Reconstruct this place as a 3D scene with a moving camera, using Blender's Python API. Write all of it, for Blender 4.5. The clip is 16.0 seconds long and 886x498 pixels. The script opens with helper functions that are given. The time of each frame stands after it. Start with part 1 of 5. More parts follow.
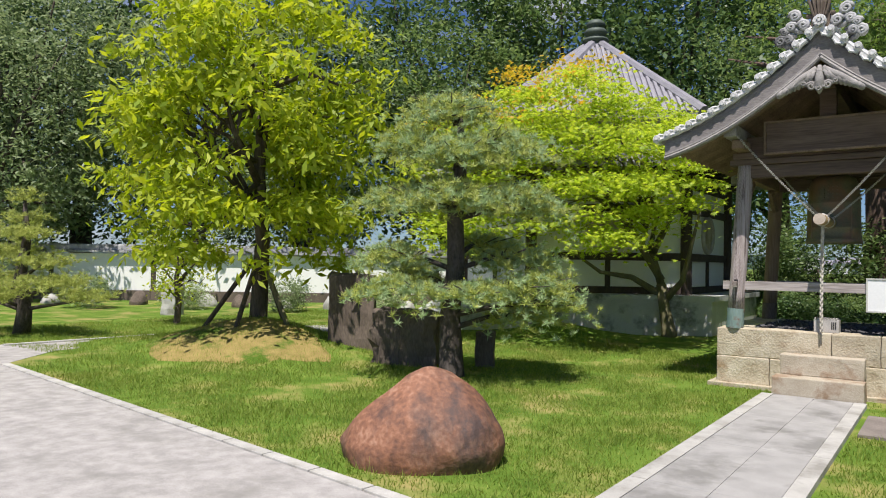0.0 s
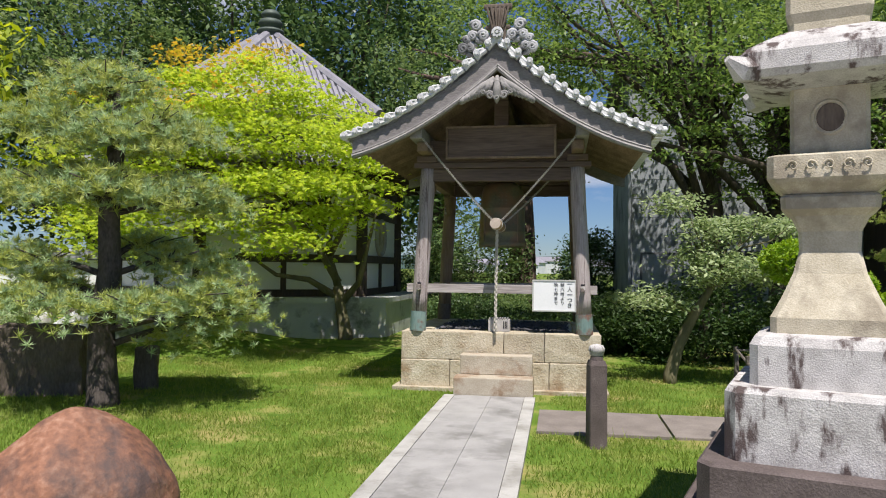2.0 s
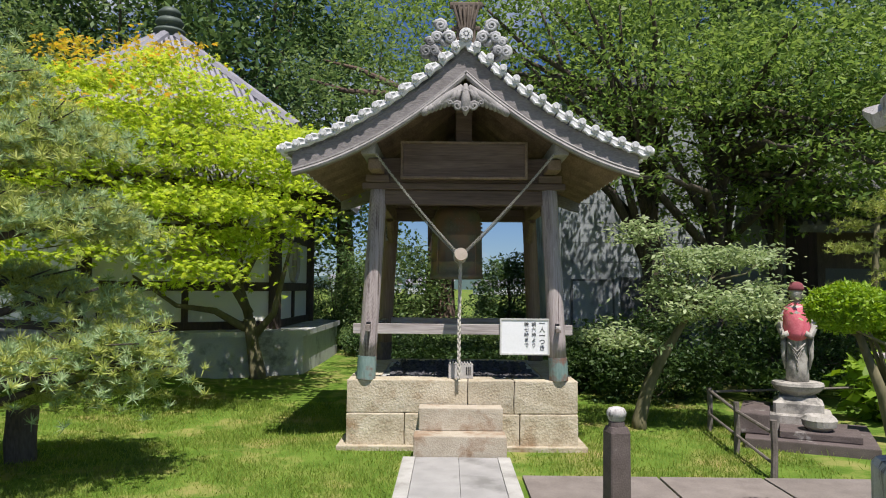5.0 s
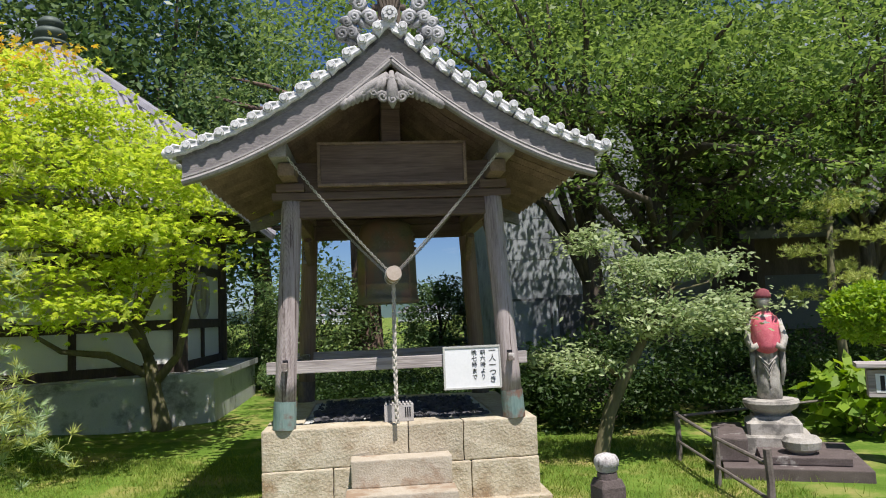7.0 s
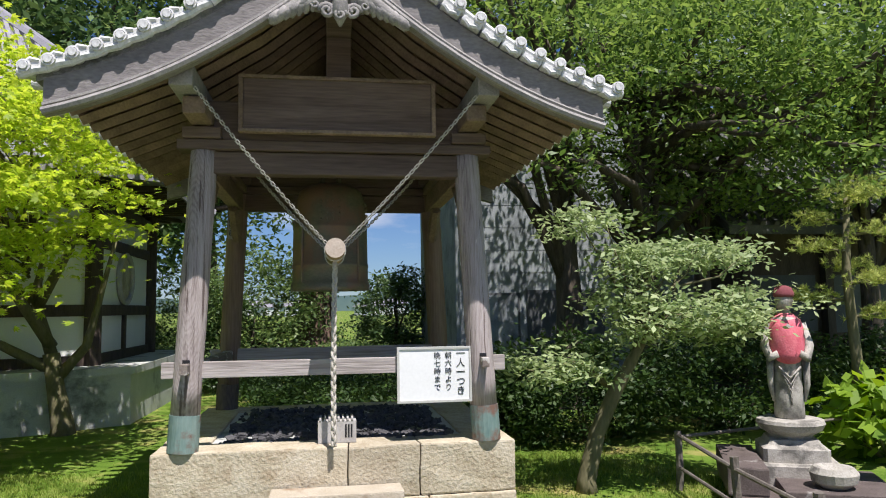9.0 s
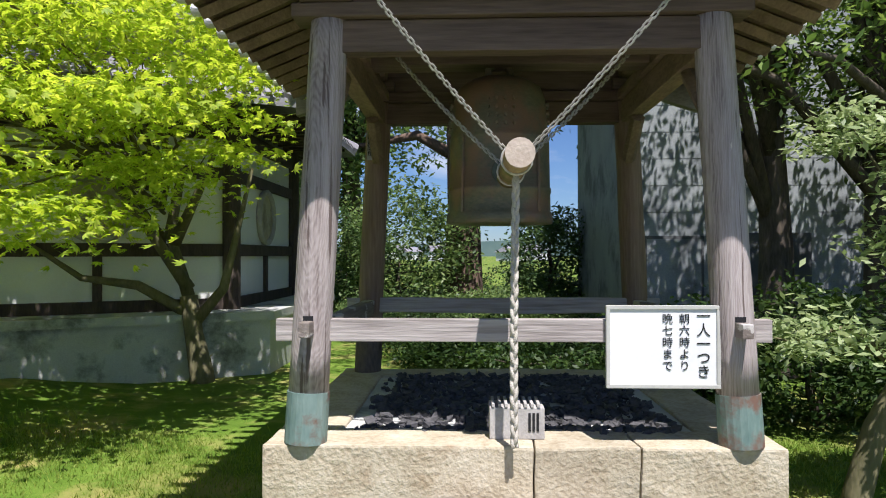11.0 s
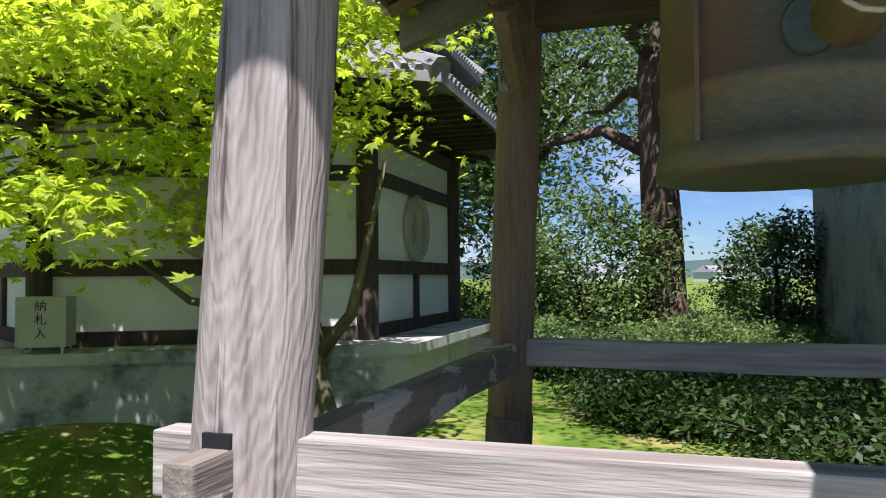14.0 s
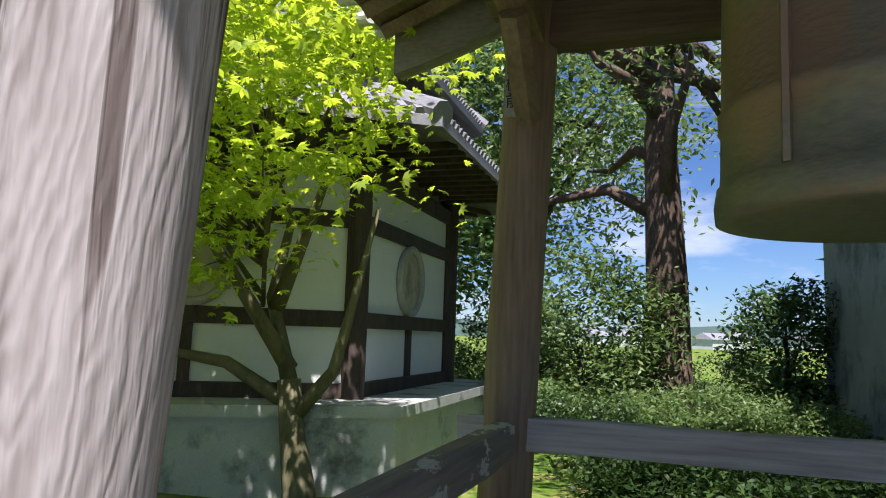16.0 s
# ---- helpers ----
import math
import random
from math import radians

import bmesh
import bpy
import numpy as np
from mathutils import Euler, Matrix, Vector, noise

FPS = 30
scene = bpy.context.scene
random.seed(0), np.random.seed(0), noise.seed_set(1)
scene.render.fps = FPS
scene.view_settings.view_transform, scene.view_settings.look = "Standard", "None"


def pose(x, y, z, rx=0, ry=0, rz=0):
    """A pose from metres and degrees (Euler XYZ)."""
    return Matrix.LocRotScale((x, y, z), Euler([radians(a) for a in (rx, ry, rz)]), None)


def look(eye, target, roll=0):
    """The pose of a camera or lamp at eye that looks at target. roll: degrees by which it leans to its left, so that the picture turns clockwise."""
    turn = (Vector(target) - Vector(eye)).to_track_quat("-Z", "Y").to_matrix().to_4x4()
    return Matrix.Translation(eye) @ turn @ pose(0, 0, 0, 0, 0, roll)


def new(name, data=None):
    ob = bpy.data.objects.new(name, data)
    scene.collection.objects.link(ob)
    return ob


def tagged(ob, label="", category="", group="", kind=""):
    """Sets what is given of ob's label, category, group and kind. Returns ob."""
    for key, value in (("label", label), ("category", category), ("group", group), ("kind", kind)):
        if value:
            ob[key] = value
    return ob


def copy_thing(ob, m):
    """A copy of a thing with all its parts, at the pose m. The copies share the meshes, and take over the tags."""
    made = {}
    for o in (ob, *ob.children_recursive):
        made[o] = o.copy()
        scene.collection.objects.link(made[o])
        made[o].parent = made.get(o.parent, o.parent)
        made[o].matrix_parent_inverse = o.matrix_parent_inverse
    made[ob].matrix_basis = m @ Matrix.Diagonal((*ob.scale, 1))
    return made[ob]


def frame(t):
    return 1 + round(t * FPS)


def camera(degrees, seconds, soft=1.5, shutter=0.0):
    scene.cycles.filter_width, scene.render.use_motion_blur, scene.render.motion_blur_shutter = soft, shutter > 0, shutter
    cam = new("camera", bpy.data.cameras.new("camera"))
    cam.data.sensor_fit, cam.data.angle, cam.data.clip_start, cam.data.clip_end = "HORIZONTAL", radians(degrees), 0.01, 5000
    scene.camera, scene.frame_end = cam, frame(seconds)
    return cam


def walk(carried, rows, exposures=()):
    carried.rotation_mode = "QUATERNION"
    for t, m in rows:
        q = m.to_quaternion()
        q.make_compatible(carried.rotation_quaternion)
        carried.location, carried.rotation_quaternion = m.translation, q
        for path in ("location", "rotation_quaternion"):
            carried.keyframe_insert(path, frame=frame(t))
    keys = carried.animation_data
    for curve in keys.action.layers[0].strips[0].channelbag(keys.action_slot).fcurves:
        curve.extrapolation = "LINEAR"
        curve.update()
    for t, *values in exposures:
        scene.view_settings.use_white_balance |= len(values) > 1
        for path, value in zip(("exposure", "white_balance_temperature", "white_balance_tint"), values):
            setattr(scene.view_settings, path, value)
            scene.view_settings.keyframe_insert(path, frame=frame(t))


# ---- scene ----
cam = camera(63.9, 16.0, soft=1.05)
PATH = [
    (0, (1.235, -9.613, 1.498), (0.067, -7.99, 1.537), 0.9),
    (0.5, (1.108, -9.352, 1.501), (0.168, -7.587, 1.535), 0.5),
    (1, (1.02, -9.21, 1.514), (0.303, -7.343, 1.547), 0.4),
    (1.5, (0.846, -9.094, 1.53), (0.34, -7.159, 1.571), 0.4),
    (2, (0.729, -8.961, 1.53), (0.407, -6.988, 1.583), 0.6),
    (2.5, (0.644, -8.735, 1.551), (0.453, -6.745, 1.614), 0.9),
    (3, (0.534, -8.571, 1.537), (0.423, -6.576, 1.613), 1.2),
    (3.5, (0.366, -8.356, 1.575), (0.284, -6.36, 1.668), 1.3),
    (4, (0.187, -8.197, 1.567), (0.127, -6.201, 1.676), 1.1),
    (4.2, (0.097, -8.131, 1.646), (0.044, -6.134, 1.753), 1.1),
    (6.5, (-0.276, -6.955, 1.753), (-0.148, -4.964, 1.891), -1.8),
    (7, (-0.225, -6.623, 1.704), (-0.023, -4.641, 1.885), -2.4),
    (7.5, (-0.15, -6.275, 1.74), (0.116, -4.303, 1.941), -2.9),
    (8, (-0.087, -5.883, 1.713), (0.234, -3.92, 1.926), -3.2),
    (8.5, (-0.015, -5.499, 1.704), (0.339, -3.541, 1.902), -2.8),
    (9, (-0.069, -5.116, 1.673), (0.247, -3.148, 1.838), -0.8),
    (9.5, (-0.155, -4.667, 1.621), (0.075, -2.684, 1.749), 0.4),
    (10, (-0.21, -4.223, 1.643), (-0.08, -2.229, 1.718), 0.5),
    (12.3, (-0.318, -2.22, 1.584), (-0.556, -0.234, 1.586), -0.1),
    (12.5, (-0.389, -1.975, 1.565), (-0.635, 0.009, 1.587), 0.2),
    (13, (-0.349, -1.582, 1.579), (-0.73, 0.381, 1.618), 0.5),
    (13.5, (-0.352, -1.245, 1.579), (-0.841, 0.694, 1.638), 0.8),
    (14, (-0.377, -1.0, 1.575), (-0.97, 0.908, 1.655), -0.5),
    (14.5, (-0.368, -0.854, 1.526), (-1.025, 1.033, 1.614), -2.4),
    (15, (-0.423, -0.706, 1.568), (-1.048, 1.189, 1.691), -2.0),
    (15.5, (-0.485, -0.546, 1.584), (-1.088, 1.351, 1.77), 0.2),
    (16, (-0.496, -0.482, 1.589), (-1.085, 1.415, 1.826), 1.9),
]
walk(cam, [(t, look(eye, target, roll)) for t, eye, target, roll in PATH], [(0, 0.42, 6400, 15), (4.2, 0.40, 6350, 15), (9, 0.56, 6250, 16), (12.3, 0.80, 6100, 17), (16, 1.0, 6100, 18)])

# ---- light ----
SUN_EL = 64.8
ce, se = math.cos(radians(SUN_EL)), math.sin(radians(SUN_EL))
SUN_DIR = Vector((0.30 * ce, -0.954 * ce, se))
sun = new("sun", bpy.data.lights.new("sun", "SUN"))
sun.data.energy, sun.data.angle, sun.data.color = 5.0, radians(0.53), (1.0, 0.955, 0.88)
sun.matrix_world = look((0, 0, 30), Vector((0, 0, 30)) - SUN_DIR)
world = bpy.data.worlds.new("sky")
scene.world = world
world.use_nodes = True
wn, wl = world.node_tree.nodes, world.node_tree.links
sky = wn.new("ShaderNodeTexSky")
sky.sky_type, sky.sun_disc = "NISHITA", False
sky.sun_elevation, sky.sun_rotation = radians(SUN_EL), math.atan2(SUN_DIR.x, SUN_DIR.y)
sky.air_density, sky.dust_density, sky.ozone_density = 1.0, 0.1, 3.0
tint = wn.new("ShaderNodeMix")
tint.data_type, tint.blend_type = "RGBA", "MULTIPLY"
tint.inputs[0].default_value = 1.0
tint.inputs[7].default_value = (0.74, 0.93, 1.22, 1)
wl.new(sky.outputs[0], tint.inputs[6])
# thin fair-weather cloud over the whole sky
wco = wn.new("ShaderNodeTexCoord")
wmp = wn.new("ShaderNodeMapping")
wmp.inputs["Scale"].default_value = (1, 1, 3.2)
wl.new(wco.outputs["Generated"], wmp.inputs[0])
wno = wn.new("ShaderNodeTexNoise")
wno.inputs["Scale"].default_value, wno.inputs["Detail"].default_value, wno.inputs["Roughness"].default_value = 3.4, 9, 0.56
wl.new(wmp.outputs[0], wno.inputs["Vector"])
wra = wn.new("ShaderNodeMapRange")
wra.inputs[1].default_value, wra.inputs[2].default_value, wra.inputs[4].default_value = 0.53, 0.72, 0.75
wl.new(wno.outputs["Fac"], wra.inputs[0])
cloud = wn.new("ShaderNodeMix")
cloud.data_type = "RGBA"
cloud.inputs[7].default_value = (10.5, 10.8, 11.2, 1)
wl.new(wra.outputs[0], cloud.inputs[0])
wl.new(tint.outputs[2], cloud.inputs[6])
wl.new(cloud.outputs[2], wn["Background"].inputs[0])
wn["Background"].inputs[1].default_value = 0.05


# ---- materials ----
def material(name, colours, scale=6.0, rough=0.8, bump=0.3, fine=60.0, stretch=(1, 1, 1), metal=0.0, spread=(0.35, 0.68), vary=0.0, stain=None, stain_scale=1.2, stain_at=(0.5, 0.62), spec=0.35, stain_stretch=(1, 1, 1), grain=False):
    """Two scales of noise between the colours, a stain colour in patches, grain as bump."""
    m = bpy.data.materials.new(name)
    m.use_nodes = True
    n, l = m.node_tree.nodes, m.node_tree.links
    b = n["Principled BSDF"]
    co = n.new("ShaderNodeTexCoord")
    mp = n.new("ShaderNodeMapping")
    mp.inputs["Scale"].default_value = stretch
    l.new(co.outputs["Object"], mp.inputs[0])
    n1 = n.new("ShaderNodeTexNoise")
    n1.inputs["Scale"].default_value, n1.inputs["Detail"].default_value = scale, 6
    n2 = n.new("ShaderNodeTexNoise")
    n2.inputs["Scale"].default_value, n2.inputs["Detail"].default_value = fine, 3
    l.new(mp.outputs[0], n1.inputs["Vector"])
    l.new(mp.outputs[0], n2.inputs["Vector"])
    mix = n.new("ShaderNodeMath")
    mix.operation = "MULTIPLY_ADD"
    mix.inputs[1].default_value = 0.45
    l.new(n2.outputs["Fac"], mix.inputs[0])
    half = n.new("ShaderNodeMath")
    half.operation = "MULTIPLY"
    half.inputs[1].default_value = 0.55
    l.new(n1.outputs["Fac"], half.inputs[0])
    l.new(half.outputs[0], mix.inputs[2])
    height = mix
    if grain:
        # growth rings as arched bands, and long dark checks
        gm = n.new("ShaderNodeMapping")
        gm.inputs["Scale"].default_value = (1, 1, 0.22)
        l.new(co.outputs["Object"], gm.inputs[0])
        wv = n.new("ShaderNodeTexWave")
        wv.wave_type, wv.rings_direction = "RINGS", "SPHERICAL"
        gm.inputs["Location"].default_value = (1.03, 0.1, -0.45)
        wv.inputs["Scale"].default_value, wv.inputs["Distortion"].default_value = 30, 9
        wv.inputs["Detail"].default_value, wv.inputs["Detail Scale"].default_value = 3, 1.3
        l.new(gm.outputs[0], wv.inputs["Vector"])
        ck = n.new("ShaderNodeTexNoise")
        ck.inputs["Scale"].default_value, ck.inputs["Detail"].default_value = 22, 4
        cm = n.new("ShaderNodeMapping")
        cm.inputs["Scale"].default_value = (1, 1, 0.035)
        l.new(co.outputs["Object"], cm.inputs[0])
        l.new(cm.outputs[0], ck.inputs["Vector"])
        cr = n.new("ShaderNodeMapRange")
        cr.inputs[1].default_value, cr.inputs[2].default_value, cr.inputs[3].default_value, cr.inputs[4].default_value = 0.33, 0.38, -0.32, 0.0
        l.new(ck.outputs["Fac"], cr.inputs[0])
        ad = n.new("ShaderNodeMath")
        ad.operation = "MULTIPLY_ADD"
        ad.inputs[1].default_value = 0.085
        l.new(wv.outputs["Fac"], ad.inputs[0])
        l.new(mix.outputs[0], ad.inputs[2])
        mix = n.new("ShaderNodeMath")
        l.new(ad.outputs[0], mix.inputs[0])
        l.new(cr.outputs[0], mix.inputs[1])
    ramp = n.new("ShaderNodeValToRGB")
    e = ramp.color_ramp.elements
    e[0].position, e[1].position = spread
    e[0].color, e[1].color = (*colours[0], 1), (*colours[-1], 1)
    for i, c in enumerate(colours[1:-1]):
        x = e.new(spread[0] + (spread[1] - spread[0]) * (i + 1) / (len(colours) - 1))
        x.color = (*c, 1)
    l.new(mix.outputs[0], ramp.inputs[0])
    out = ramp.outputs[0]
    if stain:
        n3 = n.new("ShaderNodeTexNoise")
        n3.inputs["Scale"].default_value, n3.inputs["Detail"].default_value = stain_scale, 8
        n3.inputs["Roughness"].default_value = 0.65
        m3 = n.new("ShaderNodeMapping")
        m3.inputs["Scale"].default_value = stain_stretch
        l.new(co.outputs["Object"], m3.inputs[0])
        l.new(m3.outputs[0], n3.inputs["Vector"])
        r3 = n.new("ShaderNodeMapRange")
        r3.inputs[1].default_value, r3.inputs[2].default_value = stain_at
        l.new(n3.outputs["Fac"], r3.inputs[0])
        mx = n.new("ShaderNodeMix")
        mx.data_type = "RGBA"
        mx.inputs[7].default_value = (*stain, 1)
        l.new(r3.outputs[0], mx.inputs[0])
        l.new(out, mx.inputs[6])
        out = mx.outputs[2]
    if vary:
        oi = n.new("ShaderNodeObjectInfo")
        hs = n.new("ShaderNodeHueSaturation")
        mr = n.new("ShaderNodeMapRange")
        mr.inputs[3].default_value, mr.inputs[4].default_value = 1 - vary, 1 + vary
        l.new(oi.outputs["Random"], mr.inputs[0])
        l.new(mr.outputs[0], hs.inputs["Value"])
        l.new(out, hs.inputs["Color"])
        out = hs.outputs[0]
    l.new(out, b.inputs["Base Color"])
    b.inputs["Roughness"].default_value, b.inputs["Metallic"].default_value = rough, metal
    b.inputs["Specular IOR Level"].default_value = spec
    if bump:
        bp = n.new("ShaderNodeBump")
        bp.inputs["Strength"].default_value, bp.inputs["Distance"].default_value = bump, 0.02
        l.new(mix.outputs[0], bp.inputs["Height"])
        l.new(bp.outputs[0], b.inputs["Normal"])
    return m


def leaf_material(name, a, b_, glow=0.45, rough=0.5):
    """Leaves: colour by island, part of the light passes through."""
    m = bpy.data.materials.new(name)
    m.use_nodes = True
    n, l = m.node_tree.nodes, m.node_tree.links
    p = n["Principled BSDF"]
    g = n.new("ShaderNodeNewGeometry")
    r = n.new("ShaderNodeValToRGB")
    r.color_ramp.elements[0].color, r.color_ramp.elements[1].color = (*a, 1), (*b_, 1)
    l.new(g.outputs["Random Per Island"], r.inputs[0])
    l.new(r.outputs[0], p.inputs["Base Color"])
    p.inputs["Roughness"].default_value = rough
    p.inputs["Specular IOR Level"].default_value = 0.3
    t = n.new("ShaderNodeBsdfTranslucent")
    hs = n.new("ShaderNodeHueSaturation")
    hs.inputs["Saturation"].default_value, hs.inputs["Value"].default_value = 1.08, 1.6
    hs.inputs["Hue"].default_value = 0.49
    l.new(r.outputs[0], hs.inputs["Color"])
    l.new(hs.outputs[0], t.inputs[0])
    mx = n.new("ShaderNodeMixShader")
    mx.inputs[0].default_value = glow
    l.new(p.outputs[0], mx.inputs[1])
    l.new(t.outputs[0], mx.inputs[2])
    l.new(mx.outputs[0], n["Material Output"].inputs[0])
    return m


LAWN = material("lawn", [(0.055, 0.11, 0.012), (0.115, 0.19, 0.026), (0.19, 0.25, 0.05)], 2.2, 0.95, 0.5, 90, stain=(0.32, 0.26, 0.10), stain_scale=1.1, stain_at=(0.5, 0.68), spec=0.1)
EARTH = material("earth", [(0.10, 0.08, 0.05), (0.2, 0.16, 0.09)], 5, 0.95, 0.5, 80, spec=0.1)
DRYGRASS = material("dry_turf", [(0.20, 0.16, 0.05), (0.34, 0.26, 0.10)], 6, 0.95, 0.6, 90, stain=(0.07, 0.13, 0.015), stain_scale=1.6, stain_at=(0.5, 0.6), spec=0.1)
ASPHALT = material("drive_concrete", [(0.26, 0.247, 0.23), (0.36, 0.343, 0.32), (0.45, 0.43, 0.405)], 7, 0.9, 0.35, 140, stain=(0.24, 0.23, 0.21), stain_scale=2.2, stain_at=(0.5, 0.7))
GRANITE = material("granite", [(0.34, 0.33, 0.30), (0.5, 0.49, 0.45)], 8, 0.85, 0.2, 160, vary=0.08, stain=(0.26, 0.25, 0.22), stain_scale=2)
PAVING = material("path_concrete", [(0.26, 0.255, 0.24), (0.38, 0.37, 0.35)], 4, 0.88, 0.2, 150, vary=0.06, stain=(0.2, 0.195, 0.18), stain_scale=1.3)
FLAG = material("side_flagstone", [(0.17, 0.145, 0.125), (0.27, 0.235, 0.205)], 5, 0.85, 0.3, 90, vary=0.12)
STONE = material("tan_block_stone", [(0.33, 0.27, 0.18), (0.46, 0.40, 0.29), (0.54, 0.49, 0.38)], 5, 0.9, 1.0, 42, vary=0.1, stain=(0.27, 0.19, 0.11), stain_scale=2.2, stain_at=(0.56, 0.7))
STEPST = material("step_stone", [(0.36, 0.31, 0.23), (0.50, 0.45, 0.36)], 6, 0.88, 0.5, 70, stain=(0.28, 0.2, 0.13), stain_scale=3)
LSTONE = material("lantern_stone", [(0.40, 0.35, 0.25), (0.58, 0.53, 0.41)], 7, 0.88, 0.4, 110, stain=(0.3, 0.26, 0.19), stain_scale=2.5)
LSTONE2 = material("stained_granite", [(0.36, 0.34, 0.32), (0.62, 0.6, 0.57)], 9, 0.88, 0.5, 120, stain=(0.10, 0.075, 0.068), stain_scale=7.0, stain_at=(0.52, 0.60), stain_stretch=(1, 1, 0.3))
PLINTH = material("brown_plinth", [(0.075, 0.058, 0.052), (0.15, 0.12, 0.11)], 6, 0.8, 0.4, 90, stain=(0.32, 0.3, 0.27), stain_scale=4, stain_at=(0.62, 0.7))
ROCK = material("red_rock", [(0.12, 0.06, 0.04), (0.25, 0.115, 0.065), (0.40, 0.23, 0.15)], 3.2, 0.72, 0.9, 24, stain=(0.075, 0.05, 0.042), stain_scale=3.2, stain_at=(0.46, 0.66), stain_stretch=(1, 1, 0.45))
STELE = material("dark_stele_stone", [(0.075, 0.058, 0.046), (0.19, 0.15, 0.115)], 3, 0.85, 0.7, 50, stretch=(1, 1, 0.3))
WOODG = material("weathered_grey_wood", [(0.13, 0.10, 0.09), (0.31, 0.265, 0.25), (0.43, 0.38, 0.365)], 8, 0.85, 0.45, 55, stretch=(1, 1, 0.07), stain=(0.66, 0.60, 0.53), stain_scale=9, stain_at=(0.645, 0.67), stain_stretch=(1, 1, 0.16), grain=True)
WOODX = material("weathered_rail_wood", [(0.22, 0.19, 0.175), (0.38, 0.34, 0.32), (0.50, 0.465, 0.44)], 9, 0.85, 0.6, 60, stretch=(0.06, 1, 1))
WOODY = material("grey_beam_wood", [(0.16, 0.13, 0.11), (0.28, 0.245, 0.22)], 9, 0.85, 0.6, 60, stretch=(1, 0.06, 1), stain=(0.48, 0.45, 0.42), stain_scale=6, stain_at=(0.53, 0.55), stain_stretch=(1, 0.4, 1))
WOODB = material("brown_beam_wood", [(0.08, 0.055, 0.042), (0.18, 0.13, 0.098)], 8, 0.8, 0.5, 60, stretch=(0.08, 1, 1), vary=0.12)
WOODBY = material("brown_rafter_wood", [(0.15, 0.105, 0.07), (0.29, 0.21, 0.14)], 8, 0.8, 0.5, 60, stretch=(1, 0.3, 1), vary=0.15)
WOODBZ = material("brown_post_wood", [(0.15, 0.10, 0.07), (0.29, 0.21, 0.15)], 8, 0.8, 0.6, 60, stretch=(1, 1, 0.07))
BARGE = material("grey_barge_wood", [(0.15, 0.135, 0.13), (0.28, 0.26, 0.25)], 5, 0.8, 0.4, 60, stretch=(0.4, 1, 1))
CARVE = material("carved_grey_wood", [(0.2, 0.19, 0.18), (0.36, 0.34, 0.32)], 12, 0.85, 0.4, 80)
TILE = material("grey_roof_tile", [(0.22, 0.22, 0.225), (0.38, 0.38, 0.38), (0.52, 0.51, 0.50)], 7, 0.6, 0.2, 60, vary=0.1, stain=(0.10, 0.10, 0.10), stain_scale=2.5)
VERGE = material("pale_verge_tile", [(0.40, 0.40, 0.40), (0.60, 0.60, 0.59), (0.72, 0.71, 0.70)], 9, 0.6, 0.2, 60, vary=0.06, stain=(0.22, 0.22, 0.22), stain_scale=5, stain_at=(0.6, 0.75))
TILE2 = material("hall_roof_tile", [(0.19, 0.185, 0.205), (0.31, 0.30, 0.325)], 3, 0.6, 0.2, 40, vary=0.08)
COPPER = material("green_copper", [(0.10, 0.17, 0.155), (0.22, 0.30, 0.27)], 6, 0.6, 0.2, 40, stretch=(1, 1, 0.3), stain=(0.17, 0.10, 0.075), stain_scale=5)
BRONZE = material("green_bronze", [(0.10, 0.11, 0.075), (0.20, 0.18, 0.12)], 3, 0.5, 0.25, 30, metal=0.15, stretch=(1, 1, 2.5), stain=(0.22, 0.14, 0.09), stain_scale=2)
BRONZE2 = material("finial_copper", [(0.06, 0.08, 0.065), (0.11, 0.135, 0.11)], 4, 0.6, 0.2, 30, metal=0.2)
LOGW = material("log_wood", [(0.22, 0.15, 0.075), (0.40, 0.29, 0.16)], 8, 0.8, 0.4, 50, stretch=(1, 0.1, 1), stain=(0.14, 0.15, 0.05), stain_scale=4)
LOGEND = material("log_end_wood", [(0.42, 0.34, 0.27), (0.56, 0.48, 0.40)], 10, 0.85, 0.3, 60)
ROPE = material("pale_rope", [(0.40, 0.37, 0.31), (0.62, 0.58, 0.51)], 30, 0.9, 0.6, 200)
CHAIN = material("steel_chain", [(0.38, 0.36, 0.33), (0.58, 0.56, 0.52)], 30, 0.45, 0.1, 90, metal=0.3)
WHITE = material("white_board", [(0.72, 0.73, 0.72), (0.80, 0.81, 0.80)], 4, 0.5, 0.02, 50)
ALU = material("grey_sign_frame", [(0.42, 0.42, 0.39), (0.52, 0.52, 0.48)], 10, 0.5, 0.05, 60)
INK = material("black_ink", [(0.012, 0.012, 0.014), (0.02, 0.02, 0.02)], 5, 0.6, 0, 30)
CRATE = material("pale_box_wood", [(0.34, 0.32, 0.30), (0.5, 0.48, 0.45)], 10, 0.8, 0.2, 80)
GRAVEL = material("dark_gravel", [(0.05, 0.05, 0.055), (0.15, 0.145, 0.15)], 8, 0.85, 0.3, 60, vary=0.3)
PLASTER = material("white_plaster", [(0.78, 0.78, 0.74), (0.85, 0.85, 0.82)], 2, 0.9, 0.05, 60)
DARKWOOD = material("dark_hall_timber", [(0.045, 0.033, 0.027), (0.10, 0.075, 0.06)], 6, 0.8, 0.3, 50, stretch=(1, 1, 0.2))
CONC = material("hall_base_concrete", [(0.42, 0.425, 0.40), (0.56, 0.565, 0.54)], 3, 0.9, 0.15, 60, stain=(0.17, 0.18, 0.16), stain_scale=1.5)
